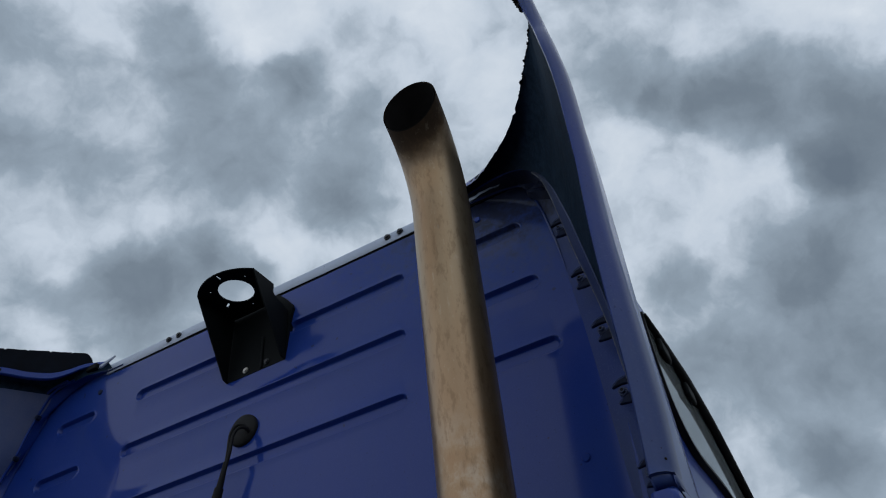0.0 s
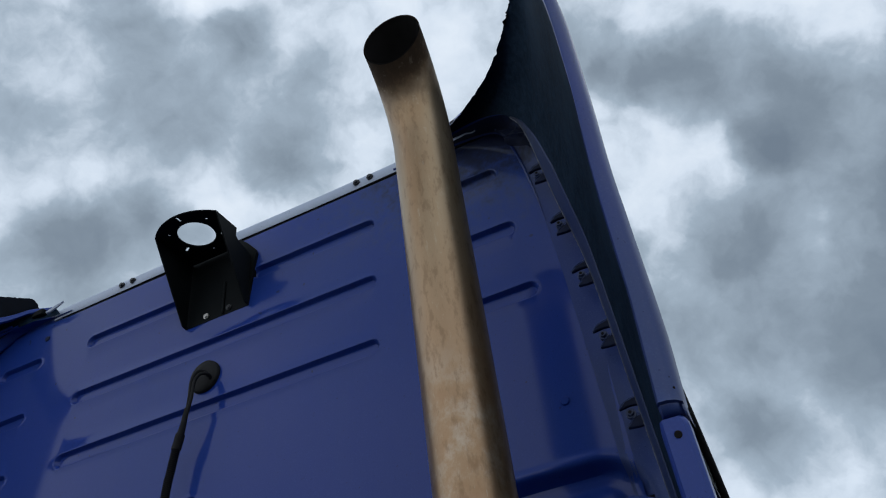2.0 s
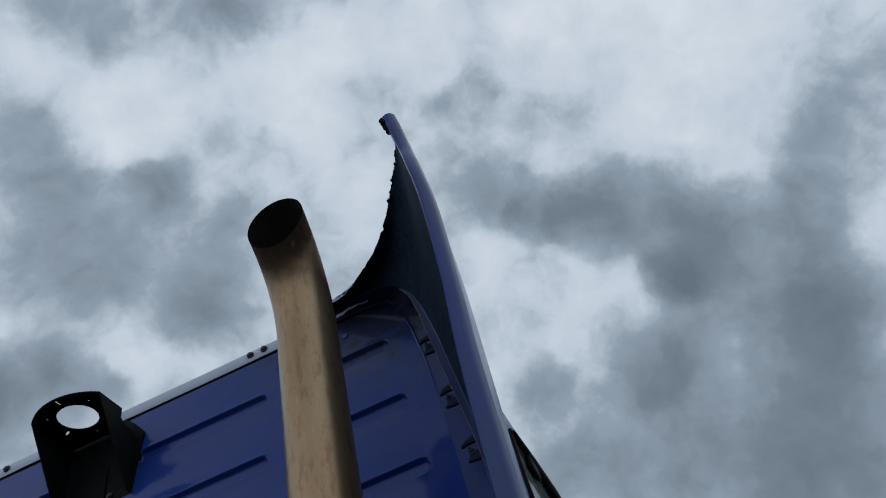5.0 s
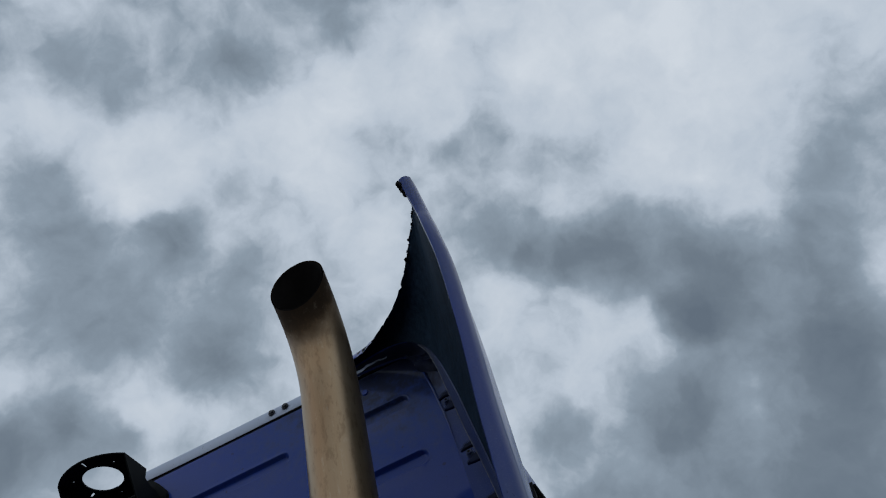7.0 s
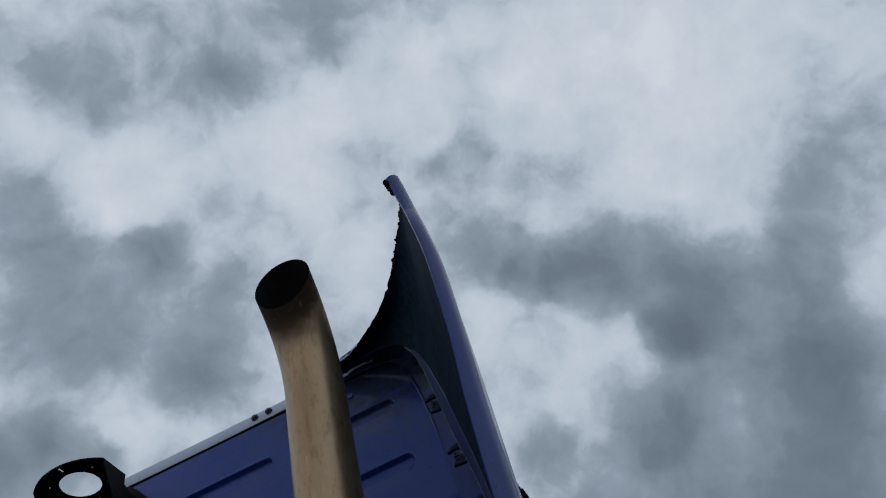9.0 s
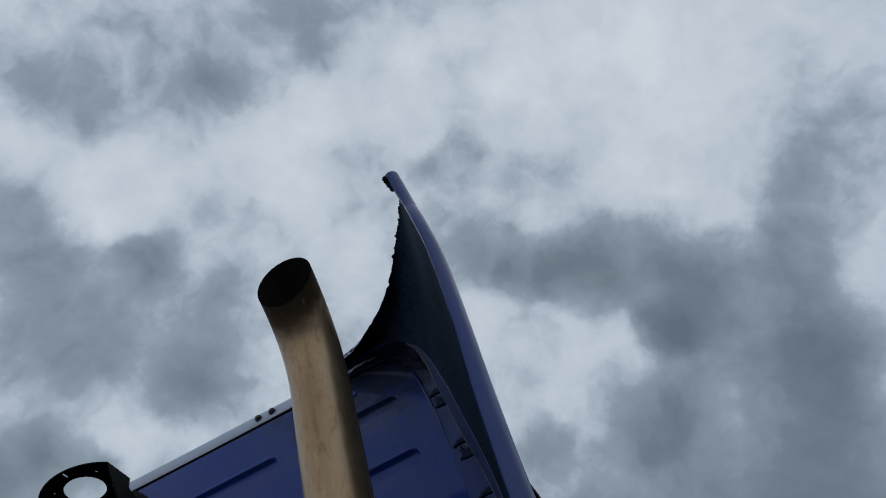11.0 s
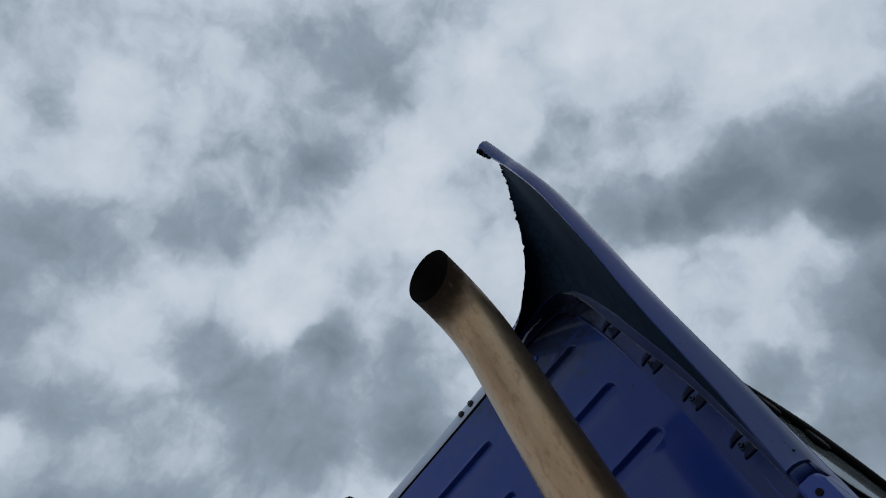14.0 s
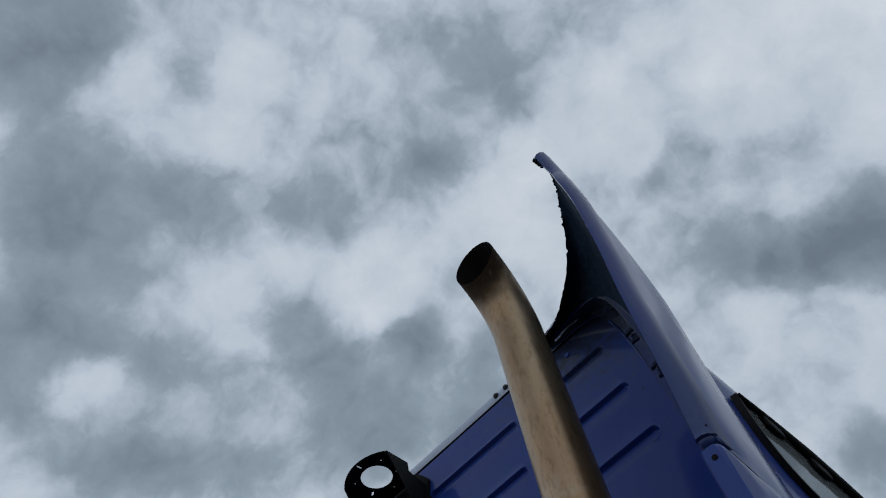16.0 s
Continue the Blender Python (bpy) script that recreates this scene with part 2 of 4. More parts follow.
def paint(base, dusty, grime=0.5, gloss=0.52, soot_shade=None, haze=0.0):
    def build(n, s, at):
        large = n.noise(at, 2.2, 5.0, 0.6).outputs["Fac"]
        small = n.noise(at, 38.0, 4.0, 0.6).outputs["Fac"]
        speck = n.noise(at, 150.0, 2.0, 0.5).outputs["Fac"]
        streak = n.noise(n.vec("MULTIPLY", at, (22, 22, 1.3)), 1.0, 4.0, 0.6).outputs["Fac"]
        dust = n.math("MULTIPLY", n.span(n.math("ADD", n.math("MULTIPLY", large, 0.75), n.math("MULTIPLY", streak, 0.25)), 0.36, 0.70), grime)
        colour = n.mix(dust, base, dusty)
        colour = n.mix(n.math("MULTIPLY", n.span(speck, 0.70, 0.75), 0.55), colour, tuple(c * 0.35 for c in base))
        grit = n.noise(at, 330.0, 3.0, 0.7).outputs["Fac"]
        colour = n.mix(n.math("MULTIPLY", n.span(grit, 0.52, 0.72), 0.25 + 0.5 * haze), colour, tuple(min(1.0, 1.6 * c) for c in dusty))
        spot = n.noise(at, 42.0, 1.0, 0.4).outputs["Fac"]
        colour = n.mix(n.span(spot, 0.785, 0.81, 0.0, 0.6), colour, (0.012, 0.013, 0.020))
        keep = 1.0
        if soot_shade:   # exhaust soot and the corner's shade in one patch: centre x and z, half width and half height
            at_x, at_z, wide, tall = soot_shade
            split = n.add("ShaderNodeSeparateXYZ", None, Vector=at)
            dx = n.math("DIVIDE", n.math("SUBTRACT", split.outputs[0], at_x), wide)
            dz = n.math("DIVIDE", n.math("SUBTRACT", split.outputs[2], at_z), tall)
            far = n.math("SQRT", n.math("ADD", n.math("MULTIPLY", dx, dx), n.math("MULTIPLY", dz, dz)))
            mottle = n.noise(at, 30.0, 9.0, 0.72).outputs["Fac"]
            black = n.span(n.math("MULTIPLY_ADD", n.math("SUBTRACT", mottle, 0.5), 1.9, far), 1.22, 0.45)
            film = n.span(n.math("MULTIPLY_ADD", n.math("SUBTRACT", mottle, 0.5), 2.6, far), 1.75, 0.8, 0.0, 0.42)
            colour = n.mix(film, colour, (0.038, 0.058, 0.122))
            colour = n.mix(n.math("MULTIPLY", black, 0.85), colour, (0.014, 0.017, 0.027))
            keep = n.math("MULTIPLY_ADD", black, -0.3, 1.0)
        n.put(s, "Base Color", colour)
        n.put(s, "Roughness", 0.6)
        n.put(s, "Specular IOR Level", 0.1)
        n.put(s, "Coat Weight", n.math("MULTIPLY", n.math("MULTIPLY", n.math("SUBTRACT", 1.0, n.math("MULTIPLY", dust, 0.25)), gloss), keep))
        n.put(s, "Coat Roughness", n.math("MULTIPLY_ADD", dust, 0.10, 0.07 + haze))
        bump(n, s, n.math("ADD", large, n.math("MULTIPLY", small, 0.01)), 0.10, 0.004)
    return build


def plain(colour, rough, metal=0.0, vary=0.35, scale=30.0, relief=0.25, shine=0.12):
    def build(n, s, at):
        large = n.noise(at, scale * 0.15, 4.0, 0.6).outputs["Fac"]
        small = n.noise(at, scale, 5.0, 0.65).outputs["Fac"]
        both = n.math("ADD", n.math("MULTIPLY", large, 0.5), n.math("MULTIPLY", small, 0.5))
        n.put(s, "Base Color", n.mix(n.span(both, 0.3, 0.7), tuple(c * (1 - vary) for c in colour), tuple(c * (1 + vary) for c in colour)))
        n.put(s, "Roughness", n.math("MULTIPLY_ADD", small, 0.2, rough - 0.1))
        n.put(s, "Metallic", metal)
        n.put(s, "Specular IOR Level", 0.5 if metal else shine)
        bump(n, s, both, relief, 0.001)
    return build


def heat_stained(n, s, at):
    """Aluminised exhaust steel gone tan with heat and rust; soot round the mouth."""
    split = n.add("ShaderNodeSeparateXYZ", None, Vector=at)
    high = split.outputs[2]
    large = n.noise(n.vec("MULTIPLY", at, (1, 1, 0.16)), 9.0, 3.0, 0.5).outputs["Fac"]
    streak = n.noise(n.vec("MULTIPLY", at, (95, 95, 2.2)), 1.0, 3.0, 0.55).outputs["Fac"]
    blot = n.noise(n.vec("MULTIPLY", at, (1, 1, 0.8)), 24.0, 8.0, 0.66).outputs["Fac"]
    small = n.noise(at, 160.0, 4.0, 0.6).outputs["Fac"]
    both = n.math("ADD", n.math("MULTIPLY", large, 0.85), n.math("MULTIPLY", streak, 0.15))
    tan = n.ramp(both, (0.36, (0.285, 0.180, 0.098)), (0.5, (0.325, 0.233, 0.141)), (0.64, (0.372, 0.288, 0.192)))
    brown = n.span(high, PIPE_TOP - 0.40, PIPE_TOP - 0.75, 0.0, 0.65)
    tan = n.mix(brown, tan, (0.315, 0.195, 0.112))
    low = n.span(n.math("ADD", high, n.math("MULTIPLY", blot, 0.16)), PIPE_TOP - 0.58, PIPE_TOP - 0.82)
    tan = n.mix(n.math("MULTIPLY", low, n.span(blot, 0.45, 0.70, 0.0, 0.55)), tan, (0.50, 0.44, 0.36))
    tan = n.mix(n.math("MULTIPLY", low, n.span(blot, 0.50, 0.32, 0.0, 0.6)), tan, (0.28, 0.16, 0.085))
    scratch = n.noise(n.vec("MULTIPLY", at, (260, 260, 30)), 1.0, 2.0, 0.5).outputs["Fac"]
    tan = n.mix(n.span(scratch, 0.74, 0.78, 0.0, 0.5), tan, (0.36, 0.31, 0.24))
    tan = n.mix(n.span(small, 0.72, 0.77, 0.0, 0.35), tan, (0.07, 0.035, 0.018))
    soot = n.span(n.math("ADD", high, n.math("MULTIPLY_ADD", n.math("SUBTRACT", streak, 0.5), 0.10, n.math("MULTIPLY", n.math("SUBTRACT", blot, 0.5), 0.12))), PIPE_TOP - 0.18, PIPE_TOP + 0.02)
    # the soot is thickest along the lip of the mouth, which faces backwards
    lip = n.math("MULTIPLY_ADD", n.math("SUBTRACT", blot, 0.5), 0.045, n.math("MULTIPLY", split.outputs[1], -1.0))
    soot = n.math("MAXIMUM", n.math("MULTIPLY", soot, 0.80), n.math("MULTIPLY", n.span(lip, 0.040, 0.112), n.span(high, PIPE_TOP - 0.24, PIPE_TOP - 0.10)))
    tan = n.mix(n.span(soot, 0.02, 0.75, 0.0, 0.93), tan, (0.062, 0.037, 0.021))
    mottle = n.noise(n.vec("MULTIPLY", at, (1, 1, 0.35)), 70.0, 5.0, 0.65).outputs["Fac"]
    tan = n.mix(n.span(mottle, 0.50, 0.34, 0.0, 0.45), tan, (0.150, 0.088, 0.046))
    tan = n.mix(n.span(mottle, 0.58, 0.70, 0.0, 0.35), tan, (0.43, 0.35, 0.25))
    n.put(s, "Base Color", n.mix(n.span(soot, 0.45, 1.1, 0.0, 0.72), tan, (0.011, 0.008, 0.0065)))
    n.put(s, "Roughness", n.math("MULTIPLY_ADD", soot, 0.4, n.math("MULTIPLY_ADD", streak, 0.10, 0.30)))
    n.put(s, "Metallic", n.span(soot, 0.05, 0.55, 0.78, 0.0))
    n.put(s, "Specular IOR Level", n.span(soot, 0.1, 0.6, 0.5, 0.06))
    bump(n, s, n.math("ADD", blot, n.math("MULTIPLY", small, 0.15)), 0.10, 0.0006)


def soot_shaded_inside(n, s, at):
    """Bare blue-grey inner face; soot and shade are put into the colour, up and towards the stack."""
    large = n.noise(at, 5.0, 5.0, 0.6).outputs["Fac"]
    small = n.noise(at, 60.0, 5.0, 0.7).outputs["Fac"]
    scuff = n.noise(n.vec("MULTIPLY", at, (60, 60, 5)), 1.0, 4.0, 0.6).outputs["Fac"]
    split = n.add("ShaderNodeSeparateXYZ", None, Vector=at)
    near = n.math("ADD", n.math("MULTIPLY", split.outputs[0], -1.0), n.math("MULTIPLY", split.outputs[2], 0.30))
    # darkens the downward-facing top: its shade as well as soot
    soot = n.span(n.math("MULTIPLY_ADD", n.math("SUBTRACT", large, 0.5), 0.30, near), 0.40, 0.66)
    grey = n.mix(n.span(n.math("ADD", n.math("MULTIPLY", large, 0.5), n.math("MULTIPLY", small, 0.5)), 0.34, 0.66), (0.0055, 0.0135, 0.0250), (0.0190, 0.0375, 0.0630))
    grey = n.mix(n.span(scuff, 0.66, 0.74, 0.0, 0.4), grey, (0.030, 0.040, 0.055))
    fleck = n.noise(at, 210.0, 3.0, 0.6).outputs["Fac"]
    grey = n.mix(n.span(fleck, 0.62, 0.72, 0.0, 0.55), grey, (0.040, 0.058, 0.080))
    n.put(s, "Base Color", n.mix(n.math("MULTIPLY", soot, 0.9), grey, (0.0030, 0.0050, 0.0082)))
    n.put(s, "Roughness", n.math("MULTIPLY_ADD", small, 0.3, 0.6))
    n.put(s, "Specular IOR Level", 0.04)
    dent = n.noise(at, 22.0, 4.0, 0.6).outputs["Fac"]
    bump(n, s, n.math("ADD", n.math("ADD", large, dent), n.math("MULTIPLY", small, 0.4)), 0.6, 0.004)


def clear_glass(n, s, at):
    n.put(s, "Base Color", (0.55, 0.60, 0.60, 1))
    n.put(s, "Roughness", 0.04)
    n.put(s, "Transmission Weight", 0.75)
    n.put(s, "IOR", 1.5)


def yard(n, s, at):
    large = n.noise(at, 0.35, 5.0, 0.6).outputs["Fac"]
    small = n.noise(at, 45.0, 5.0, 0.7).outputs["Fac"]
    n.put(s, "Base Color", n.ramp(n.math("ADD", n.math("MULTIPLY", large, 0.6), n.math("MULTIPLY", small, 0.4)),
                                  (0.3, (0.045, 0.044, 0.042)), (0.7, (0.11, 0.105, 0.098))))
    n.put(s, "Roughness", 0.9)
    bump(n, s, small, 0.6, 0.004)


PIPE_TOP = 2.20          # the stack's zero, above its base
BLUE = material("blue_paint", paint((0.0066, 0.0312, 0.218), (0.0160, 0.0455, 0.200), 0.5, 0.50))
# the upper corner's shade is in the colour here, along with the soot
CORNER = material("dusty_soot_shaded_blue_paint", paint((0.0090, 0.0300, 0.165), (0.036, 0.056, 0.150), 1.0, 0.42, soot_shade=(0.33 - MIDDLE, LEVEL + 0.23, 0.36, 0.27), haze=0.34))
SOOT_SHADED = material("soot_shaded_blue_paint", paint((0.0066, 0.0312, 0.218), (0.0160, 0.0455, 0.200), 0.5, 0.50, soot_shade=(0.33 - MIDDLE, LEVEL + 0.23, 0.36, 0.27)))
TRIM = material("pale_roof_edge", paint((0.42, 0.48, 0.60), (0.32, 0.36, 0.46), 0.5))
LINER = material("dark_liner", plain((0.004, 0.006, 0.011), 0.9, 0.0, 0.45, 24.0))
INNER = material("bare_inside", soot_shaded_inside)
INSIDE = material("inner_blue_paint", paint((0.075, 0.100, 0.220), (0.130, 0.145, 0.220), 0.8, 0.8))
BLACK = material("black_coated_steel", plain((0.0038, 0.0053, 0.0062), 0.6, 0.0, 0.3, 60.0, shine=0.08))
NAVY = material("grimy_navy_paint", plain((0.0085, 0.0145, 0.042), 0.5, 0.0, 0.4, 50.0))
# greyer blue: the sky's reflection on the rear edge put into the colour
GREYED = material("greyed_blue_paint", paint((0.0085, 0.0285, 0.180), (0.032, 0.055, 0.145), 0.9, 0.6))
RETURN = material("sooty_grimy_blue_paint", paint((0.013, 0.030, 0.110), (0.050, 0.068, 0.120), 0.8, 0.40, soot_shade=(-0.20, 1.18, 0.30, 0.26), haze=0.3))
FLANGE = material("grimy_blue_paint", paint((0.013, 0.030, 0.110), (0.050, 0.068, 0.120), 0.8, 0.45, haze=0.2))
RUBBER = material("black_rubber", plain((0.012, 0.012, 0.013), 0.6, 0.0, 0.3, 50.0, 0.15))
# soot, and the black put in for openings and a shadow line
MATT_BLACK = material("soot", plain((0.010, 0.009, 0.009), 0.95))
STEEL = material("zinc_steel", plain((0.45, 0.44, 0.41), 0.38, 0.9, 0.3, 70.0))
DULL = material("dull_bolt", plain((0.022, 0.023, 0.027), 0.5, 0.2, 0.3, 70.0))
PALE_EDGE = material("pale_grey", plain((0.14, 0.15, 0.17), 0.8, 0.0, 0.5, 60.0, 0.5))
RUST = material("rusty_pipe", plain((0.11, 0.055, 0.034), 0.7, 0.2, 0.5, 40.0, 0.5))
PIPE = material("heat_stained_steel", heat_stained)
GLASS = material("side_glass", clear_glass)
YARD = material("yard_asphalt", yard)
TYRE = material("tyre_rubber", plain((0.02, 0.02, 0.02), 0.8))


# ---- building helpers ----
def thing(name, base, label, category, group="", kind=""):
    ob = new(name)
    ob.location = (base[0], base[1], base[2] + LEVEL)
    ob.empty_display_size = 0.1
    return tagged(ob, label, category, group, kind)


def base_of(ob):
    place = Vector(ob.location)
    while ob.parent:
        ob = ob.parent
        place += ob.location
    return place


def part(name, bm, mat, parent, label="", smooth=True, mirror=False, bevel=0.0):
    """Links a bmesh, given in cab coordinates, as one mesh under a thing or part."""
    place = base_of(parent)
    if mirror:
        for v in bm.verts:
            v.co.x = 2 * MIDDLE - v.co.x
        bmesh.ops.reverse_faces(bm, faces=bm.faces)
    bmesh.ops.translate(bm, verts=bm.verts, vec=Vector((0, 0, LEVEL)) - place)
    mesh = bpy.data.meshes.new(name)
    bm.to_mesh(mesh)
    bm.free()
    mesh.materials.append(mat)
    for p in mesh.polygons:
        p.use_smooth = smooth
    ob = new(name, mesh)
    ob.parent = parent
    if smooth:
        mesh.set_sharp_from_angle(angle=radians(38))
    if bevel:
        mod = ob.modifiers.new("bevel", "BEVEL")
        mod.width, mod.segments, mod.limit_method, mod.angle_limit = bevel, 2, "ANGLE", radians(35)
    return tagged(ob, label) if label else ob


def box(bm, low, high):
    got = bmesh.ops.create_cube(bm, size=1)["verts"]
    for v in got:
        v.co = Vector([low[k] + (v.co[k] + 0.5) * (high[k] - low[k]) for k in range(3)])
    return got


def rod(bm, a, b, r, r2=None, sides=20):
    a, b = Vector(a), Vector(b)
    turn = (b - a).to_track_quat("Z", "Y").to_matrix().to_4x4()
    m = Matrix.Translation((a + b) / 2) @ turn
    return bmesh.ops.create_cone(bm, cap_ends=True, segments=sides, radius1=r, radius2=r if r2 is None else r2, depth=(b - a).length, matrix=m)["verts"]


def grid(bm, rows, close=False):
    """Faces through rows of points, each row as long as the next."""
    verts = [[bm.verts.new(p) for p in row] for row in rows]
    for a, b in zip(verts, verts[1:]):
        for k in range(len(a) if close else len(a) - 1):
            j = (k + 1) % len(a)
            bm.faces.new((a[k], a[j], b[j], b[k]))
    return verts


def prism(bm, outline, back, front):
    """A solid from an outline in x and z, between two depths y."""
    a = [bm.verts.new((x, back, z)) for x, z in outline]
    b = [bm.verts.new((x, front, z)) for x, z in outline]
    bm.faces.new(a)
    bm.faces.new(b[::-1])
    for k in range(len(a)):
        j = (k + 1) % len(a)
        bm.faces.new((a[j], a[k], b[k], b[j]))
    bmesh.ops.recalc_face_normals(bm, faces=bm.faces)


def curve(points, steps):
    """A smooth line through control points."""
    p = [Vector(points[0]) * 2 - Vector(points[1])] + [Vector(q) for q in points] + [Vector(points[-1]) * 2 - Vector(points[-2])]
    out = []
    for a, b, c, d in zip(p, p[1:], p[2:], p[3:]):
        for k in range(steps):
            t = k / steps
            out.append(0.5 * (2 * b + (c - a) * t + (2 * a - 5 * b + 4 * c - d) * t * t + (3 * b - a - 3 * c + d) * t ** 3))
    return out + [p[-2]]


def tube(bm, line, radius, sides=12, caps=True):
    """A round tube along a line; radius: a number or one for every point."""
    rings = []
    side = Vector((1, 0.13, 0.07))
    for k, p in enumerate(line):
        way = (line[min(k + 1, len(line) - 1)] - line[max(k - 1, 0)]).normalized()
        u = way.cross(side).normalized()
        w = way.cross(u)
        r = radius if isinstance(radius, (int, float)) else radius[k]
        rings.append([p + r * (math.cos(a) * u + math.sin(a) * w) for a in (2 * math.pi * s / sides for s in range(sides))])
    verts = grid(bm, rings, close=True)
    if caps:
        bm.faces.new(verts[0][::-1])
        bm.faces.new(verts[-1])
    bmesh.ops.recalc_face_normals(bm, faces=bm.faces)


def wall_y(z):
    return LEAN * z


# ---- ground ----
bm = bmesh.new()
grid(bm, [[(x, y, -LEVEL) for x in (-900, -30, -6, 0, 6, 30, 900)] for y in (-900, -30, -6, 0, 6, 30, 900)])
bmesh.ops.recalc_face_normals(bm, faces=bm.faces)
ground = thing("ground", (0, 0, -LEVEL), "dark grey asphalt yard under the lorry", "ground", kind="structure")
part("surface", bm, YARD, ground)

# ---- the cab ----
cab = thing("truck_cab", (MIDDLE, 1.0, -LEVEL), "blue lorry cab with ribbed metal rear wall", "truck cab")

GROOVES = []   # left end, right end, height
for row, z in enumerate((0.0, -0.20, -0.40)):
    out = 0.345 + 0.022 * row
    GROOVES += [(0.145, out, z), (2 * MIDDLE - out, 2 * MIDDLE - 0.19, z)]
    if row:
        GROOVES.append((-1.035, -0.021, z))
GROOVES += [(-0.404, -0.021, 0.0), (-1.03, -0.62, 0.0), (-1.03, -0.525, -0.659)]
GROOVES = [(a + 0.010, b - 0.010, z) for a, b, z in GROOVES]


def pressed(x, z):
    """Depth of the pressings in the rear wall."""
    deep = 0.0
    for a, b, h in GROOVES:
        if abs(z - h) < 0.05:
            d = math.hypot(max(a - x, 0, x - b), z - h + 0.006)
            cut = 0.0125 * min(1.0, max(0.0, (0.0205 - d) / 0.0055))
            deep = max(deep, cut) if cut else deep - 0.0012 * math.exp(-((d - 0.0235) / 0.0026) ** 2)
    return deep + recess(x, z)


def recess(x, z):
    """The recess low on the wall: a raised lip round it, then a step inwards."""
    dx, dz = max(0.0, abs(x - MIDDLE) - 0.955), max(0.0, z + 0.925)
    d = math.hypot(dx, dz) - 0.093
    t = min(1.0, max(0.0, -d / 0.022))
    u = min(1.0, max(0.0, (-d - 0.04) / 0.045))
    return 0.036 * t * t * (3 - 2 * t) * (1 - 0.6 * u * u * (3 - 2 * u)) - 0.004 * math.exp(-((d - 0.006) / 0.008) ** 2)


def lines(low, high, wide, spots, fine, reach):
    at = set(np.round(np.arange(low, high + 1e-6, wide), 4))
    for s in spots:
        at |= set(np.round(np.arange(s - reach, s + reach + 1e-6, fine), 4))
    at = sorted(v for v in at if low <= v <= high)
    return [v for k, v in enumerate(at) if k == 0 or v - at[k - 1] > 0.0012]


xs = lines(-1.62, 0.505, 0.05, [e for g in GROOVES for e in g[:2]], 0.004, 0.028)
xs = sorted(set(xs + lines(-1.62, 0.505, 0.05, (0.45, -1.49), 0.008, 0.06)))
zs = lines(-1.95, 0.168, 0.06, (-0.006, -0.206, -0.406, -0.665), 0.002, 0.026)
zs = sorted(set(zs + lines(-1.95, 0.168, 0.06, (-0.838,), 0.004, 0.05)))
bm = bmesh.new()
rows = []
for z in zs:
    reach = 0.475 + min(0.03, max(0.0, (-z - 0.35) * 0.2))   # the wall widens downwards
    rows.append([(min(x, reach), wall_y(z) + pressed(min(x, reach), z), z) for x in xs])
grid(bm, rows)
bmesh.ops.remove_doubles(bm, verts=bm.verts, dist=1e-5)
bmesh.ops.recalc_face_normals(bm, faces=bm.faces)
rear_wall = part("rear_wall", bm, SOOT_SHADED, cab, "blue painted sheet metal with pressed grooves")

# pale edge of the roof over the wall
bm = bmesh.new()
edge = [(0.008, 0.1600), (-0.0020, 0.1602), (-0.0028, 0.1615), (-0.0005, 0.196), (0.004, 0.2035), (0.030, 0.209), (0.30, 0.222)]
grid(bm, [[(x, wall_y(0.17) + y, z + 0.0012 * math.sin(x * 7.0)) for y, z in edge] for x in np.linspace(-1.235, 0.36, 60)])
bmesh.ops.recalc_face_normals(bm, faces=bm.faces)
roof_edge = part("roof_edge", bm, TRIM, cab, "pale roof edge strip")


def bolt(name, place, way, r, parent, mat=DULL, washer=True):
    place, way = Vector(place), Vector(way).normalized()
    bm = bmesh.new()
    if washer:
        rod(bm, place - way * 0.003, place + way * 0.002, r * 1.5, sides=16)
    rod(bm, place + way * 0.002, place + way * r * 0.9, r, sides=6)
    return part(name, bm, mat, parent, smooth=False)


# a dark strip put in for the shadow line under the roof edge, wider towards the stack
bm = bmesh.new()
grid(bm, [[(x, wall_y(0.16) - y, 0.1612 - z - (0.0025 + 0.005 * max(0.0, (x + 0.6) / 0.96) ** 2) * d) for y, z, d in ((0.0018, 0, 0), (0.0008, 0, 1), (-0.004, 0, 1))] for x in np.linspace(-1.2, 0.36, 30)])
bmesh.ops.recalc_face_normals(bm, faces=bm.faces)
part("gap", bm, MATT_BLACK, roof_edge, "dark strip for the shadow line under the roof edge")
for x in (-0.061, -0.016, -0.901, -0.946):
    bolt("bolt", (x, 0.006, 0.184), (0, -0.98, 0.2), 0.007, roof_edge)
for place in ((0.402, -0.700), (0.237, 0.089), (-1.24, 0.088)):
    bm = bmesh.new()
    rod(bm, (place[0], wall_y(place[1]) + 0.002, place[1]), (place[0], wall_y(place[1]) - 0.004, place[1]), 0.011, 0.008, 16)
    part("plug", bm, NAVY if place[0] < -1 else BLUE, rear_wall)

bm = bmesh.new()
grid(bm, [[(x, -0.036 + 0.003 * math.sin(x * 60), 0.135 + 0.05 * (x - 0.25) + dz * (1 - 0.6 * (x - 0.24) / 0.1) + 0.0012 * math.sin(x * 190)) for dz in (-0.005, 0.0, 0.006)] for x in np.linspace(0.235, 0.334, 24)])
bmesh.ops.solidify(bm, geom=bm.faces[:], thickness=0.002)
part("torn_strip", bm, TRIM, roof_edge, "bent torn end of the roof strip", smooth=False)
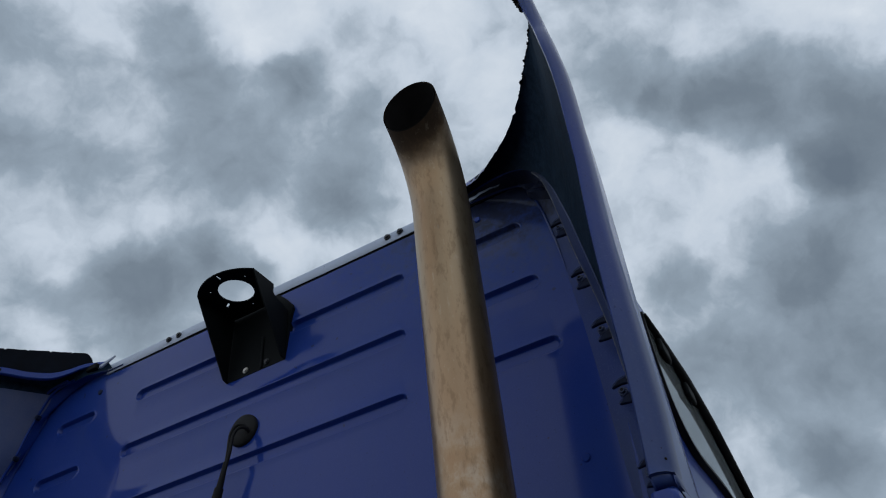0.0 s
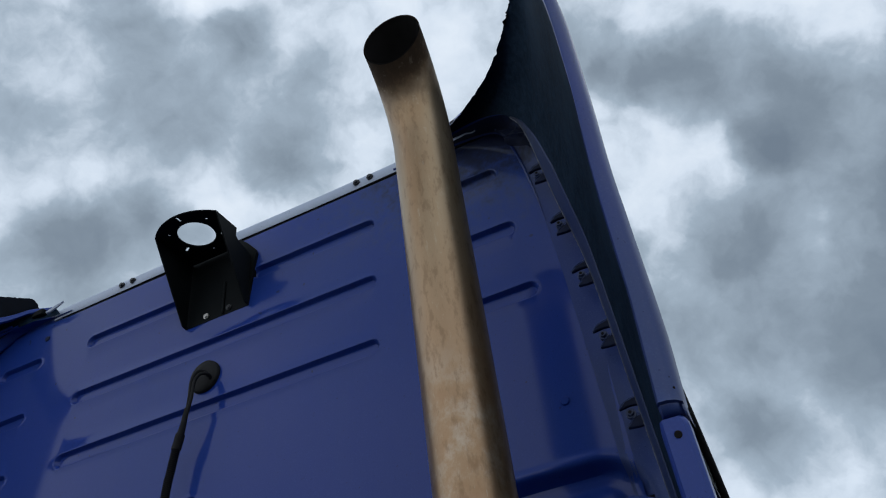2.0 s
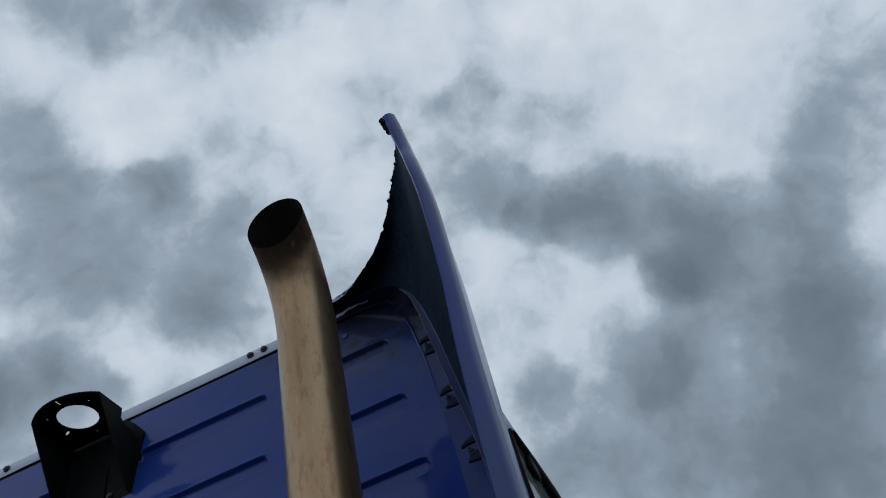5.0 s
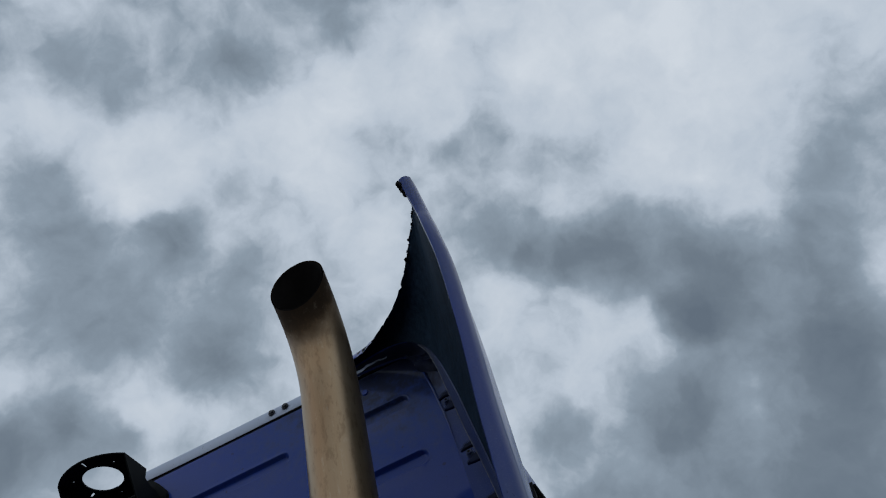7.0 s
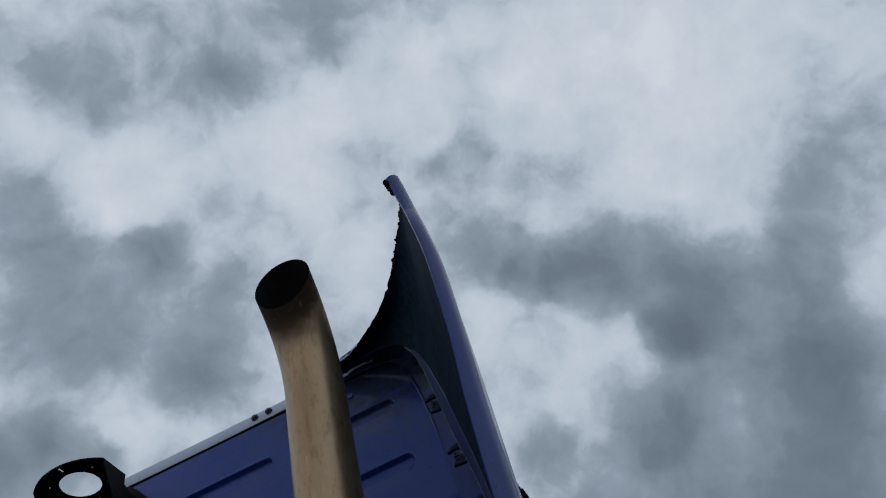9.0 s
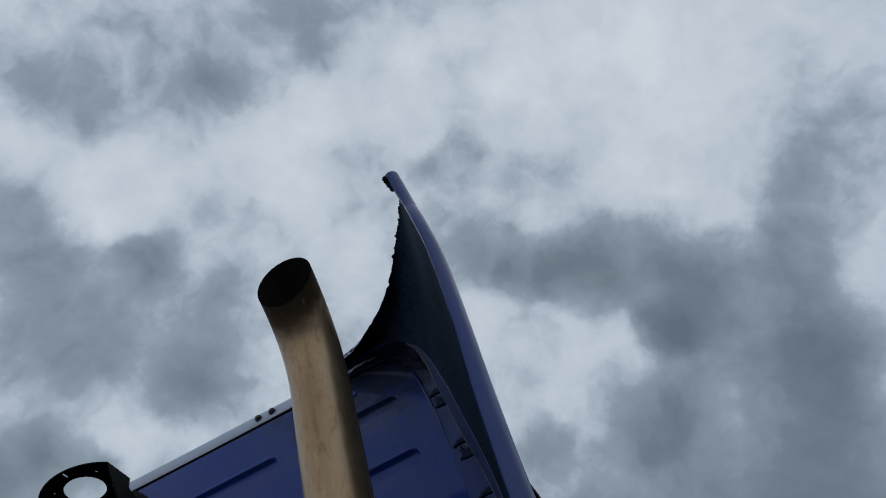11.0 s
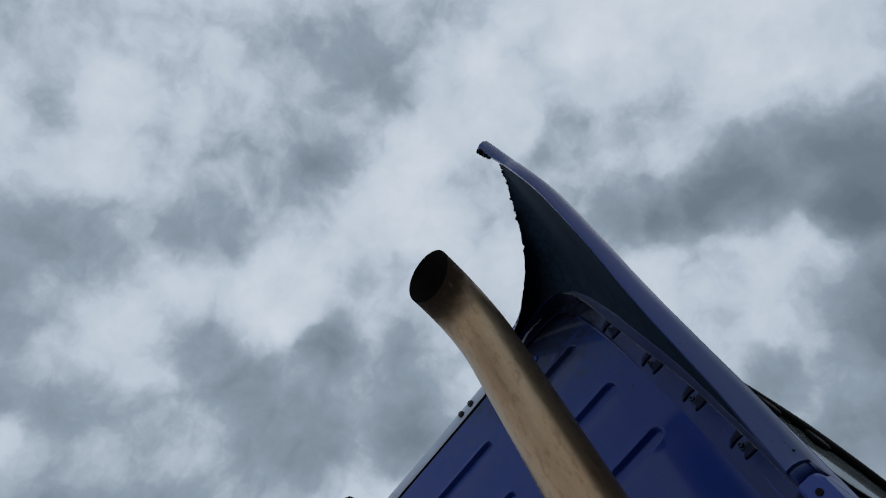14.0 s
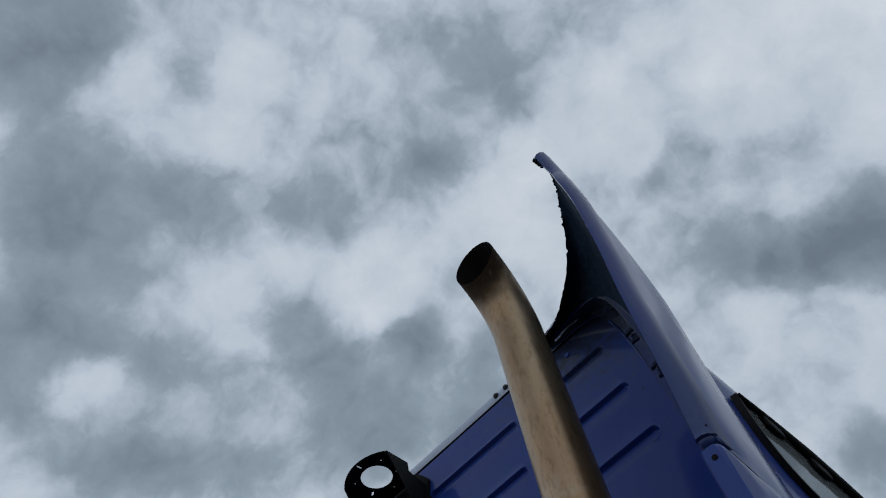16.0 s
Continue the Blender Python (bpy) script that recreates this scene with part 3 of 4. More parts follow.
# a crumpled scrap of black liner in the upper corner
bm = bmesh.new()
scrap = []
for u in np.linspace(0, 1, 16):
    row = []
    for v in np.linspace(0, 1, 8):
        p = Vector((0.385, -0.046, 0.100)).lerp(Vector((0.470, -0.056, 0.052)), v).lerp(Vector((0.425, -0.044, 0.020)).lerp(Vector((0.474, -0.056, -0.012)), v), u)
        row.append(p + 0.012 * noise.noise_vector(p * 38.0) + 0.006 * noise.noise_vector(p * 95.0))
    scrap.append(row)
grid(bm, scrap)
bmesh.ops.solidify(bm, geom=bm.faces[:], thickness=0.002)
part("torn_liner", bm, NAVY, rear_wall, "crumpled scrap of black liner", smooth=True)
# black sheet for the dark inside of an opening in the recess, with a turned-out rim
bm = bmesh.new()
grid(bm, [[(x, wall_y(z) - 0.004, z) for z in (-0.925, -1.0, -1.2, -1.45)] for x in (0.25, 0.35, 0.45, 0.52)])
bmesh.ops.solidify(bm, geom=bm.faces[:], thickness=0.004)
part("opening", bm, MATT_BLACK, rear_wall, "black sheet for the dark opening low in the wall")
bm = bmesh.new()
tube(bm, [Vector((x, wall_y(-0.9) - 0.003, -0.922 - 0.02 * max(0.0, (x - 0.47) / 0.06) ** 2)) for x in np.linspace(0.20, 0.535, 18)], 0.005, 8)
part("opening_rim", bm, BLUE, rear_wall)

# blue plate added behind the wall's far corner, closing a gap to the sky
bm = bmesh.new()
prism(bm, [(-1.20, 0.150), (-1.20, 0.196), (-1.24, 0.204), (-1.60, 0.215), (-1.60, 0.150)], 0.030, 0.014)
part("corner_backing", bm, BLUE, cab, smooth=False)

# pressed corners between the wall and the side extenders
SEAM = [(0.06, 0.172), (0.30, 0.160), (0.384, 0.136), (0.413, 0.060), (0.433, -0.051), (0.449, -0.20), (0.462, -0.40), (0.472, -0.65), (0.482, -1.0), (0.50, -1.95)]
FRONT = [(0.08, 0.0, 0.190), (0.20, -0.010, 0.185), (0.29, -0.040, 0.165), (0.36, -0.070, 0.135), (0.415, -0.09, 0.100),
         (0.45, -0.10, 0.060), (0.470, -0.10, 0.020), (0.482, -0.10, -0.04), (0.489, -0.10, -0.10), (0.498, -0.10, -0.18),
         (0.507, -0.10, -0.26), (0.529, -0.10, -0.42), (0.538, -0.10, -0.565), (0.545, -0.10, -0.75), (0.553, -0.10, -0.985)]


def resampled(line, count):
    """Points spread evenly along a line."""
    at = np.r_[0, np.cumsum([(b - a).length for a, b in zip(line, line[1:])])]
    return [Vector([np.interp(s, at, [p[k] for p in line]) for k in range(3)]) for s in np.linspace(0, at[-1], count)]


LEFT_SEAM = [(0.10, 0.170), (0.28, 0.168), (0.34, 0.155), (0.413, 0.131), (0.452, 0.044), (0.489, -0.043), (0.535, -0.183), (0.56, -0.40), (0.57, -0.7), (0.575, -1.0), (0.58, -1.95)]
LEFT_LIP = [(0.24, -0.02, 0.166), (0.32, -0.025, 0.160), (0.393, -0.03, 0.137), (0.455, -0.03, 0.036), (0.496, -0.03, -0.071), (0.542, -0.03, -0.158), (0.575, -0.035, -0.38), (0.585, -0.04, -0.7), (0.59, -0.05, -1.0)]


def cab_corner(mirror):
    wall_side, lip = (LEFT_SEAM, LEFT_LIP) if mirror else (SEAM, [(x + 0.022, y * (0.3 + 0.5 * min(1.0, max(0.0, (z + 0.08) / 0.12))) - 0.002, z + 0.01) for x, y, z in FRONT])
    a = resampled(curve([(x, wall_y(z), z) for x, z in wall_side], 8), 420)
    b = resampled(curve([*lip, (0.60, -0.13, -1.95)], 6), 420)
    bm = bmesh.new()
    rows = []
    for p, q in zip(a, b):
        row = [p + Vector((0, -0.0005, 0))]
        for t in np.linspace(0, 1, 19)[1:]:
            m = p.lerp(q, t)
            m.y = p.y - 0.0005 + (q.y - p.y) * t ** 2.0
            row.append(m)
        for m in row:
            m.y += recess(m.x, m.z)
        rows.append(row)
    grid(bm, rows)
    bmesh.ops.recalc_face_normals(bm, faces=bm.faces)
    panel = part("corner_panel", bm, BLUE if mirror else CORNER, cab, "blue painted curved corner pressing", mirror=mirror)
    bm = bmesh.new()
    ridge = [p for p in a if p.z > -0.24]
    tube(bm, [p + Vector((0.002, -0.0025, 0)) for p in ridge], [0.0034 * min(1.0, (len(ridge) - k) / 30) for k in range(len(ridge))], 8)
    part("seam", bm, GREYED, panel, "thin pale pressed seam", mirror=mirror)
    if mirror:
        strip = [q for q in b if -0.6 < q.z < 0.163]
        for off, name in ((0.0, "hem"), (0.017, "rib")):
            bm = bmesh.new()
            tube(bm, [q + Vector((off, -0.006 - 0.6 * off, 0.0)) for q in strip], 0.0045, 8)
            part(name, bm, BLUE, panel, mirror=True)
        for z in (0.06, -0.075, -0.21):
            c = min(b, key=lambda q: abs(q.z - z)) + Vector((-0.010, -0.004, 0))
            bm = bmesh.new()
            rod(bm, c + Vector((0, 0.004, 0)), c + Vector((0, -0.010, 0)), 0.010, 0.008, 12)
            part("rivet", bm, NAVY, panel, mirror=True)
    return panel


cab_corner(False)
cab_corner(True)

# cab sides, roof and front close the cab
SHELL = [(0.545, -1.95), (0.545, -0.75), (0.540, -0.30), (0.528, -0.10), (0.500, 0.03), (0.450, 0.120), (0.370, 0.180), (0.250, 0.215), (0.0, 0.230), (MIDDLE, 0.236)]


def shell_rows(outline, stations):
    """The cab's skin: its outline carried forward, sinking and narrowing towards the front."""
    rows = []
    for y, drop, narrow in stations:
        rows.append([Vector((MIDDLE + (x - MIDDLE) * narrow, y, z - drop * max(0.0, (z + 1.2) / 1.4))) for x, z in outline])
    return rows


STATIONS = [(0.055, 0.0, 1.0), (0.30, 0.0, 1.0), (0.9, 0.0, 1.0), (1.3, 0.03, 0.995), (1.6, 0.15, 0.985), (1.85, 0.60, 0.96), (1.95, 0.95, 0.93)]


def cab_side(mirror):
    bm = bmesh.new()
    line = [(p.x, p.y) for p in curve([(x, z, 0) for x, z in SHELL[:5]], 5)]
    rows = shell_rows(line, STATIONS)
    grid(bm, rows)
    grid(bm, [[p + Vector((-0.03, 0, 0)) for p in row] for row in rows])
    bmesh.ops.recalc_face_normals(bm, faces=bm.faces)
    return part("side_panel", bm, BLUE, cab, "blue painted cab side", mirror=mirror)


sides = [cab_side(False), cab_side(True)]
bm = bmesh.new()
half = [(p.x, p.y) for p in curve([(x, z, 0) for x, z in SHELL[4:]], 5)]
grid(bm, shell_rows(half + [(2 * MIDDLE - x, z) for x, z in half[-2::-1]], STATIONS))
bmesh.ops.recalc_face_normals(bm, faces=bm.faces)
part("roof", bm, BLUE, cab, "blue painted cab roof")
bm = bmesh.new()
box(bm, (2 * MIDDLE - 0.49, 1.90, -1.95), (0.49, 1.94, -0.75))
part("front_panel", bm, BLUE, cab, "blue painted cab front")

# ---- side window ----
def side_window():
    upper = [(0.205, -0.262), (0.36, -0.256), (0.61, -0.270), (0.84, -0.313), (1.16, -0.445), (1.36, -0.565)]
    lower = [(1.36, -0.60), (1.05, -0.615), (0.70, -0.578), (0.52, -0.580), (0.38, -0.586), (0.28, -0.562), (0.215, -0.495), (0.192, -0.38)]
    loop = [Vector((0.549, y, z)) for y, z in upper + lower]
    ring = curve(loop + loop[:1], 6)
    frame_part = bmesh.new()
    rows = []
    for k, p in enumerate(ring):
        way = (ring[(k + 1) % len(ring)] - ring[k - 1]).normalized()
        out = way.cross(Vector((1, 0, 0))).normalized() * 0.0065
        rows.append([p - out + Vector((-0.008, 0, 0)), p - out * 0.8 + Vector((0.012, 0, 0)), p + out * 0.8 + Vector((0.012, 0, 0)), p + out + Vector((-0.008, 0, 0))])
    grid(frame_part, rows)
    bmesh.ops.recalc_face_normals(frame_part, faces=frame_part.faces)
    part("window_frame", frame_part, RUBBER, sides[0], "black rubber window surround")
    pane = bmesh.new()
    a = [pane.verts.new(p + Vector((0.003, 0, 0))) for p in ring[:-1]]
    b = [pane.verts.new(p + Vector((-0.003, 0, 0))) for p in ring[:-1]]
    pane.faces.new(a)
    pane.faces.new(b[::-1])
    for k in range(len(a)):
        j = (k + 1) % len(a)
        pane.faces.new((a[j], a[k], b[k], b[j]))
    bmesh.ops.recalc_face_normals(pane, faces=pane.faces)
    part("window_pane", pane, GLASS, sides[0], "grey glass pane", smooth=False)
    # the black rail above the glass, with its clips
    rail = bmesh.new()
    line = curve([(0.565, y, z) for y, z in ((0.20, -0.272), (0.36, -0.277), (0.61, -0.293), (0.84, -0.335), (1.14, -0.455), (1.34, -0.57))], 8)
    tube(rail, line, [0.004 + 0.0085 * min(1.0, k / 14) for k in range(len(line))], 10)
    part("window_rail", rail, RUBBER, sides[0], "black rail over the side window")
    for y, z in ((0.345, -0.300), (0.565, -0.325)):
        clip = bmesh.new()
        box(clip, (0.553, y - 0.042, z - 0.024), (0.568, y + 0.042, z + 0.018))
        part("clip", clip, BLACK, sides[0], bevel=0.006)


side_window()


# ---- side extenders ----
REAR = [(0.085, -0.010, 0.190), (0.205, -0.045, 0.170), (0.290, -0.085, 0.145), (0.370, -0.145, 0.130), (0.445, -0.212, 0.120),
        (0.515, -0.295, 0.120), (0.570, -0.380, 0.118), (0.612, -0.448, 0.110), (0.628, -0.500, 0.060), (0.638, -0.530, -0.06),
        (0.642, -0.533, -0.20), (0.630, -0.538, -0.42), (0.617, -0.543, -0.62), (0.614, -0.549, -0.84), (0.612, -0.553, -0.985)]
STEPS = 10


def outward(z):
    """How far the lining's rear edge lies outside the line above, low down."""
    return float(np.interp(-z, (0.0, 0.20, 0.42, 0.62, 0.84, 0.985), (0.0, 0.004, 0.011, 0.013, 0.011, 0.005)))


def side_extender(mirror, behind, flat, label):
    ext = thing("side_extender", (2 * MIDDLE - 0.6 if mirror else 0.6, -0.3, -0.99), label, "air deflector", "side extenders of the cab")
    front, rear = curve([(x, y * flat, z) for x, y, z in FRONT], STEPS), curve(behind, STEPS)
    rng = random.Random(5 + mirror)
    tip = 8 * STEPS
    rows = []
    for k, (f, r) in enumerate(zip(front, rear)):
        r, rag = r + Vector((outward(r.z), 0, 0)), Vector((0, 0, 0))
        if k < tip:   # the broken edge is ragged
            rough = 0.0035 * (1.0 if k > 4.4 * STEPS else 0.35)
            rag = Vector((rng.uniform(-1, 1), rng.uniform(-1, 1), rng.uniform(-0.5, 0.5))) * rough
        roofward = max(0.0, min(1.0, (k - 3 * STEPS) / (5 * STEPS)))
        swell = Vector((0.016 * roofward, 0, 0.028 * (1 - roofward)))
        rows.append([f.lerp(r, v) + swell * math.sin(math.pi * v) for v in np.linspace(0, 1, 15)])
        rows[-1][-1] = rows[-1][-1] + rag
    bm = bmesh.new()
    grid(bm, rows)
    bmesh.ops.recalc_face_normals(bm, faces=bm.faces)
    part("lining", bm, INNER, ext, "black bare inner face", mirror=mirror)
    # the painted return flange by the wall, with a ragged pale bead along it
    bm = bmesh.new()
    band = []
    for k, row in enumerate(rows[int(5.0 * STEPS):]):
        wide = min(1.0, k / (4.5 * STEPS))
        over = Vector((-0.003, -0.001, -0.002))
        e = row[0]
        band.append([e + Vector((0.012, 0.016, 0.004)), e + Vector((-0.002, 0.004, 0)), e + over, e.lerp(row[1], 0.4 * wide + 0.05) + over, e.lerp(row[1], 0.9 * wide + 0.1) + over, e.lerp(row[2], 0.8 * wide + 0.06) + over, e.lerp(row[2], 0.82 * wide + 0.07) + over * 0.2])
    grid(bm, band)
    bmesh.ops.recalc_face_normals(bm, faces=bm.faces)
    flange = part("front_flange", bm, RETURN, ext, "grimy blue return flange", mirror=mirror)
    bm = bmesh.new()
    bead = resampled([r[2] for r in band], 240)
    tube(bm, [p + Vector((rng.uniform(-1, 1), 0, rng.uniform(-1, 1))) * 0.0006 for p in bead], [0.0009 + 0.0008 * rng.random() for p in bead], 6)
    part("pale_bead", bm, PALE_EDGE, flange, "ragged pale bead along the flange edge", mirror=mirror)
    # outer skin
    bm = bmesh.new()
    skin = []
    for k, (f, row) in enumerate(zip(front, rows)):
        s = max(0.0, min(1.0, (k - 6.0 * STEPS) / (3.0 * STEPS)))
        s = s * s * (3 - 2 * s)
        r = row[-1] + Vector((0.0225 * s, 0.006 * s, 0.003 * (1 - s)))
        low = max(0.0, min(1.0, (-f.z - 0.2) / 0.4))
        r.x += (0.013 * low - 0.004 * max(0.0, (-f.z - 0.82) / 0.165)) * s - 0.9 * outward(row[-1].z)
        inner = (row[0] + Vector((0.008, 0.01, 0.004))).lerp(Vector((0.611, -0.13 - 0.06 * low, row[0].z + 0.004)), s)
        skin.append([inner.lerp(r, v) + Vector((0.006 * s, 0, 0.032 * (1 - s))) * math.sin(math.pi * v) for v in np.linspace(0, 1, 9)])
        skin[-1].insert(0, inner.lerp(Vector((0.560, inner.y + 0.05, inner.z)), s))
    skin.append([p + Vector((0, 0, -0.017)) for p in skin[-1]])
    grid(bm, skin)
    bmesh.ops.recalc_face_normals(bm, faces=bm.faces)
    part("outer_skin", bm, BLUE, ext, "blue painted outer skin", mirror=mirror)
    # rolled rear edge from the broken tip down
    bm = bmesh.new()
    tipward = []
    for k in range(int(7.6 * STEPS), len(rows)):
        a, b = rows[k][-1], skin[k][-1]
        tipward.append((a.copy(), b.copy()))
    crown = Vector((0.628, -0.520, 0.153))
    strip = []
    for t in (0.0, 0.35, 0.7):
        a = (crown + Vector((-0.011, 0, -0.004))).lerp(tipward[int(0.9 * STEPS)][0], t)
        b = (crown + Vector((0.016, 0, 0))).lerp(tipward[int(0.9 * STEPS)][1], t)
        strip.append((a, b))
    strip += tipward[int(0.9 * STEPS):]
    a, b = strip[-1]
    for down, back in ((0.003, -0.002), (0.0045, 0.004), (0.0075, 0.0045), (0.012, 0.007), (0.0155, 0.013), (0.0165, 0.030)):
        strip.append((a + Vector((0, back, -down)), b + Vector((-0.001, back, -down))))
    prof = []
    for a, b in strip:
        prof.append([a + Vector((0.003, 0.03, 0)), a, a.lerp(b, 0.12) + Vector((0, -0.006, 0)), a.lerp(b, 0.5) + Vector((0, -0.008, 0)),
                     a.lerp(b, 0.85) + Vector((0, -0.005, 0)), b + Vector((0.003, 0.004, 0)), b + Vector((0.004, 0.03, 0))])
    grid(bm, prof)
    bmesh.ops.recalc_face_normals(bm, faces=bm.faces)
    part("rear_edge", bm, GREYED, ext, "rolled blue rear edge", mirror=mirror)
    for x, z in ((0.640, -0.958), (0.642, -0.972)):
        bm = bmesh.new()
        rod(bm, (x, -0.548, z), (x, -0.5528, z), 0.0013, sides=12)
        part("rivet_hole", bm, MATT_BLACK, ext, mirror=mirror)
    # ragged foam left on the broken tip
    bm = bmesh.new()
    for k in range(44):
        t = rng.random()
        c = Vector((0.616, -0.522, 0.146)).lerp(Vector((0.626, -0.512, 0.092)), t) + Vector((rng.uniform(-0.005, 0.004), rng.uniform(-0.006, 0.006), 0))
        lump = bmesh.ops.create_icosphere(bm, subdivisions=1, radius=rng.uniform(0.002, 0.0052))["verts"]
        for v in lump:
            v.co = Vector((v.co.x, v.co.y, 1.7 * v.co.z)) * rng.uniform(0.5, 1.4) + c
    for k in range(34):
        c = rows[int(rng.uniform(5.0, 7.8) * STEPS)][-1]
        lump = bmesh.ops.create_icosphere(bm, subdivisions=1, radius=rng.uniform(0.0011, 0.0031))["verts"]
        for v in lump:
            v.co = Vector((v.co.x, 1.5 * v.co.y, 1.6 * v.co.z)) * rng.uniform(0.4, 1.5) + c
    tagged(part("torn_edge", bm, MATT_BLACK, ext, mirror=mirror), "ragged black torn edge", kind="stuff")


side_extender(False, REAR, 1.0, "broken blue side extender with dark bare inside")


def left_extender():
    """The other extender keeps more of its roof corner: a thick black edge over a pale flange."""
    ext = thing("side_extender", (2 * MIDDLE - 0.6, -0.3, -0.99), "blue side extender with thick black broken top edge", "air deflector", "side extenders of the cab")
    rng = random.Random(11)
    # plan of the broken edge, and of the flange with its height
    edge = resampled(curve([(0.255, -0.004, 0), (0.265, -0.020, 0), (0.282, -0.038, 0), (0.350, -0.102, 0), (0.415, -0.166, 0), (0.472, -0.222, 0), (0.520, -0.272, 0), (0.562, -0.320, 0), (0.605, -0.385, 0), (0.640, -0.450, 0)], 8), 90)
    line = resampled(curve([(0.165, -0.006, 0.197), (0.215, -0.020, 0.202), (0.250, -0.038, 0.198), (0.293, -0.066, 0.176), (0.337, -0.097, 0.163), (0.387, -0.148, 0.162), (0.440, -0.218, 0.167), (0.520, -0.290, 0.168), (0.600, -0.385, 0.168), (0.64, -0.450, 0.165)], 8), 90)
    rows = []
    for k, p in enumerate(edge):
        top = 0.268 - 0.004 * (k % 11 == 0) - 0.002 * rng.random() - 0.030 * max(0.0, 1 - k / 5) ** 2
        foot = min((q for q in line), key=lambda q: (q.x - p.x) ** 2 + (q.y - p.y) ** 2)
        rows.append([Vector((0.66, p.y + 0.02, top + 0.010)), p + Vector((0.008, 0.002, top + 0.004)), p + Vector((0, 0, top)), p + Vector((0.001, 0, 0.215)), Vector((p.x + 0.003, p.y + 0.002, min(foot.z + 0.012, top - 0.005)))])
    bm = bmesh.new()
    grid(bm, rows)
    bmesh.ops.recalc_face_normals(bm, faces=bm.faces)
    part("broken_edge", bm, LINER, ext, "thick black broken edge", mirror=True)
    # pale flange under it, with its holes
    bm = bmesh.new()
    rows = []
    for k, q in enumerate(line):
        h = 0.006 + 0.0065 * min(1.0, k / 26)
        rows.append([q + Vector((0.012, 0.004, h + 0.002)), q + Vector((0.002, 0, h)), q + Vector((-0.001, -0.001, h - 0.003)), q + Vector((-0.001, -0.001, -h + 0.003)), q + Vector((0.002, 0, -h)), q + Vector((0.012, 0.004, -h))])
    grid(bm, rows)
    bmesh.ops.recalc_face_normals(bm, faces=bm.faces)
    flange = part("flange", bm, BLUE, ext, "blue flange with a hole", mirror=True)
    for k in (48, 70):
        c, way = line[k] + Vector((-0.001, -0.001, 0)), (line[k + 1] - line[k - 1]).normalized()
        side = Vector((-way.y, way.x, 0))
        side = side if side.x < 0 else -side
        bm = bmesh.new()
        rod(bm, c - side * 0.004, c + side * 0.0012, 0.0055, sides=16)
        part("hole", bm, MATT_BLACK, flange, mirror=True)
    bm = bmesh.new()
    box(bm, (0.198, -0.030, 0.176), (0.246, -0.012, 0.198))
    part("clip_block", bm, BLACK, ext, "black clip block at the wall", mirror=True, bevel=0.003)
    for p, q, w in (((0.185, -0.020, 0.178), (0.115, -0.022, 0.197), 0.006), ((0.170, -0.024, 0.172), (0.105, -0.026, 0.188), 0.005)):
        bm = bmesh.new()
        tube(bm, [Vector(p), Vector(p).lerp(Vector(q), 0.6), Vector(q)], [w, w * 0.7, 0.001], 6)
        part("torn_sliver", bm, TRIM, ext, "bent pale metal sliver", mirror=True)
    # side lining, and the channel between it and the flange, coloured dark for its shade
    lip = resampled(curve(LEFT_LIP[2:], 8), 60)
    rear = resampled(curve([(0.645, -0.462, 0.12), (0.655, -0.462, -0.4), (0.66, -0.462, -0.985)], 8), 60)
    lining = []
    for f, r in zip(lip, rear):
        lining.append([f + Vector((0.016, 0.020, 0)), f + Vector((0.0, 0.004, 0))] + [f.lerp(r, v) for v in np.linspace(0.03, 1, 12)])
    bm = bmesh.new()
    grid(bm, lining)
    bmesh.ops.recalc_face_normals(bm, faces=bm.faces)
    part("lining", bm, INSIDE, ext, "dull blue inner face", mirror=True)
    run = curve([(0.15, 0.004, 0.172), *LEFT_LIP[:3]], 6)
    wall_line = resampled(run[:-1] + [p.copy() for p in lining[0][1:]], 60)
    flange_line = resampled([p + Vector((0.006, 0.002, -0.011)) for p in line], 60)
    bm = bmesh.new()
    grid(bm, [[a, a.lerp(b, 0.3) + Vector((0.012, 0, 0.02)), a.lerp(b, 0.7) + Vector((0.008, 0, 0.022)), b] for a, b in zip(wall_line, flange_line)])
    bmesh.ops.recalc_face_normals(bm, faces=bm.faces)
    part("channel", bm, INNER, ext, "channel under the flange, its shade in the dark colour", mirror=True)
    # outer skin with the rolled rear edge
    bm = bmesh.new()
    rows = []
    for z in (0.265, 0.262, 0.24, 0.17, 0.05, -0.2, -0.5, -0.8, -0.985):
        pull = max(0.0, (z - 0.15) / 0.115) ** 2
        rows.append([Vector((x - 0.06 * pull, y, z)) for x, y in ((0.61, 0.11), (0.645, -0.25), (0.672, -0.445), (0.671, -0.466), (0.661, -0.473), (0.649, -0.469), (0.646, -0.455))])
    grid(bm, rows)
    bmesh.ops.recalc_face_normals(bm, faces=bm.faces)
    part("outer_skin", bm, BLUE, ext, "blue painted outer skin", mirror=True)


left_extender()


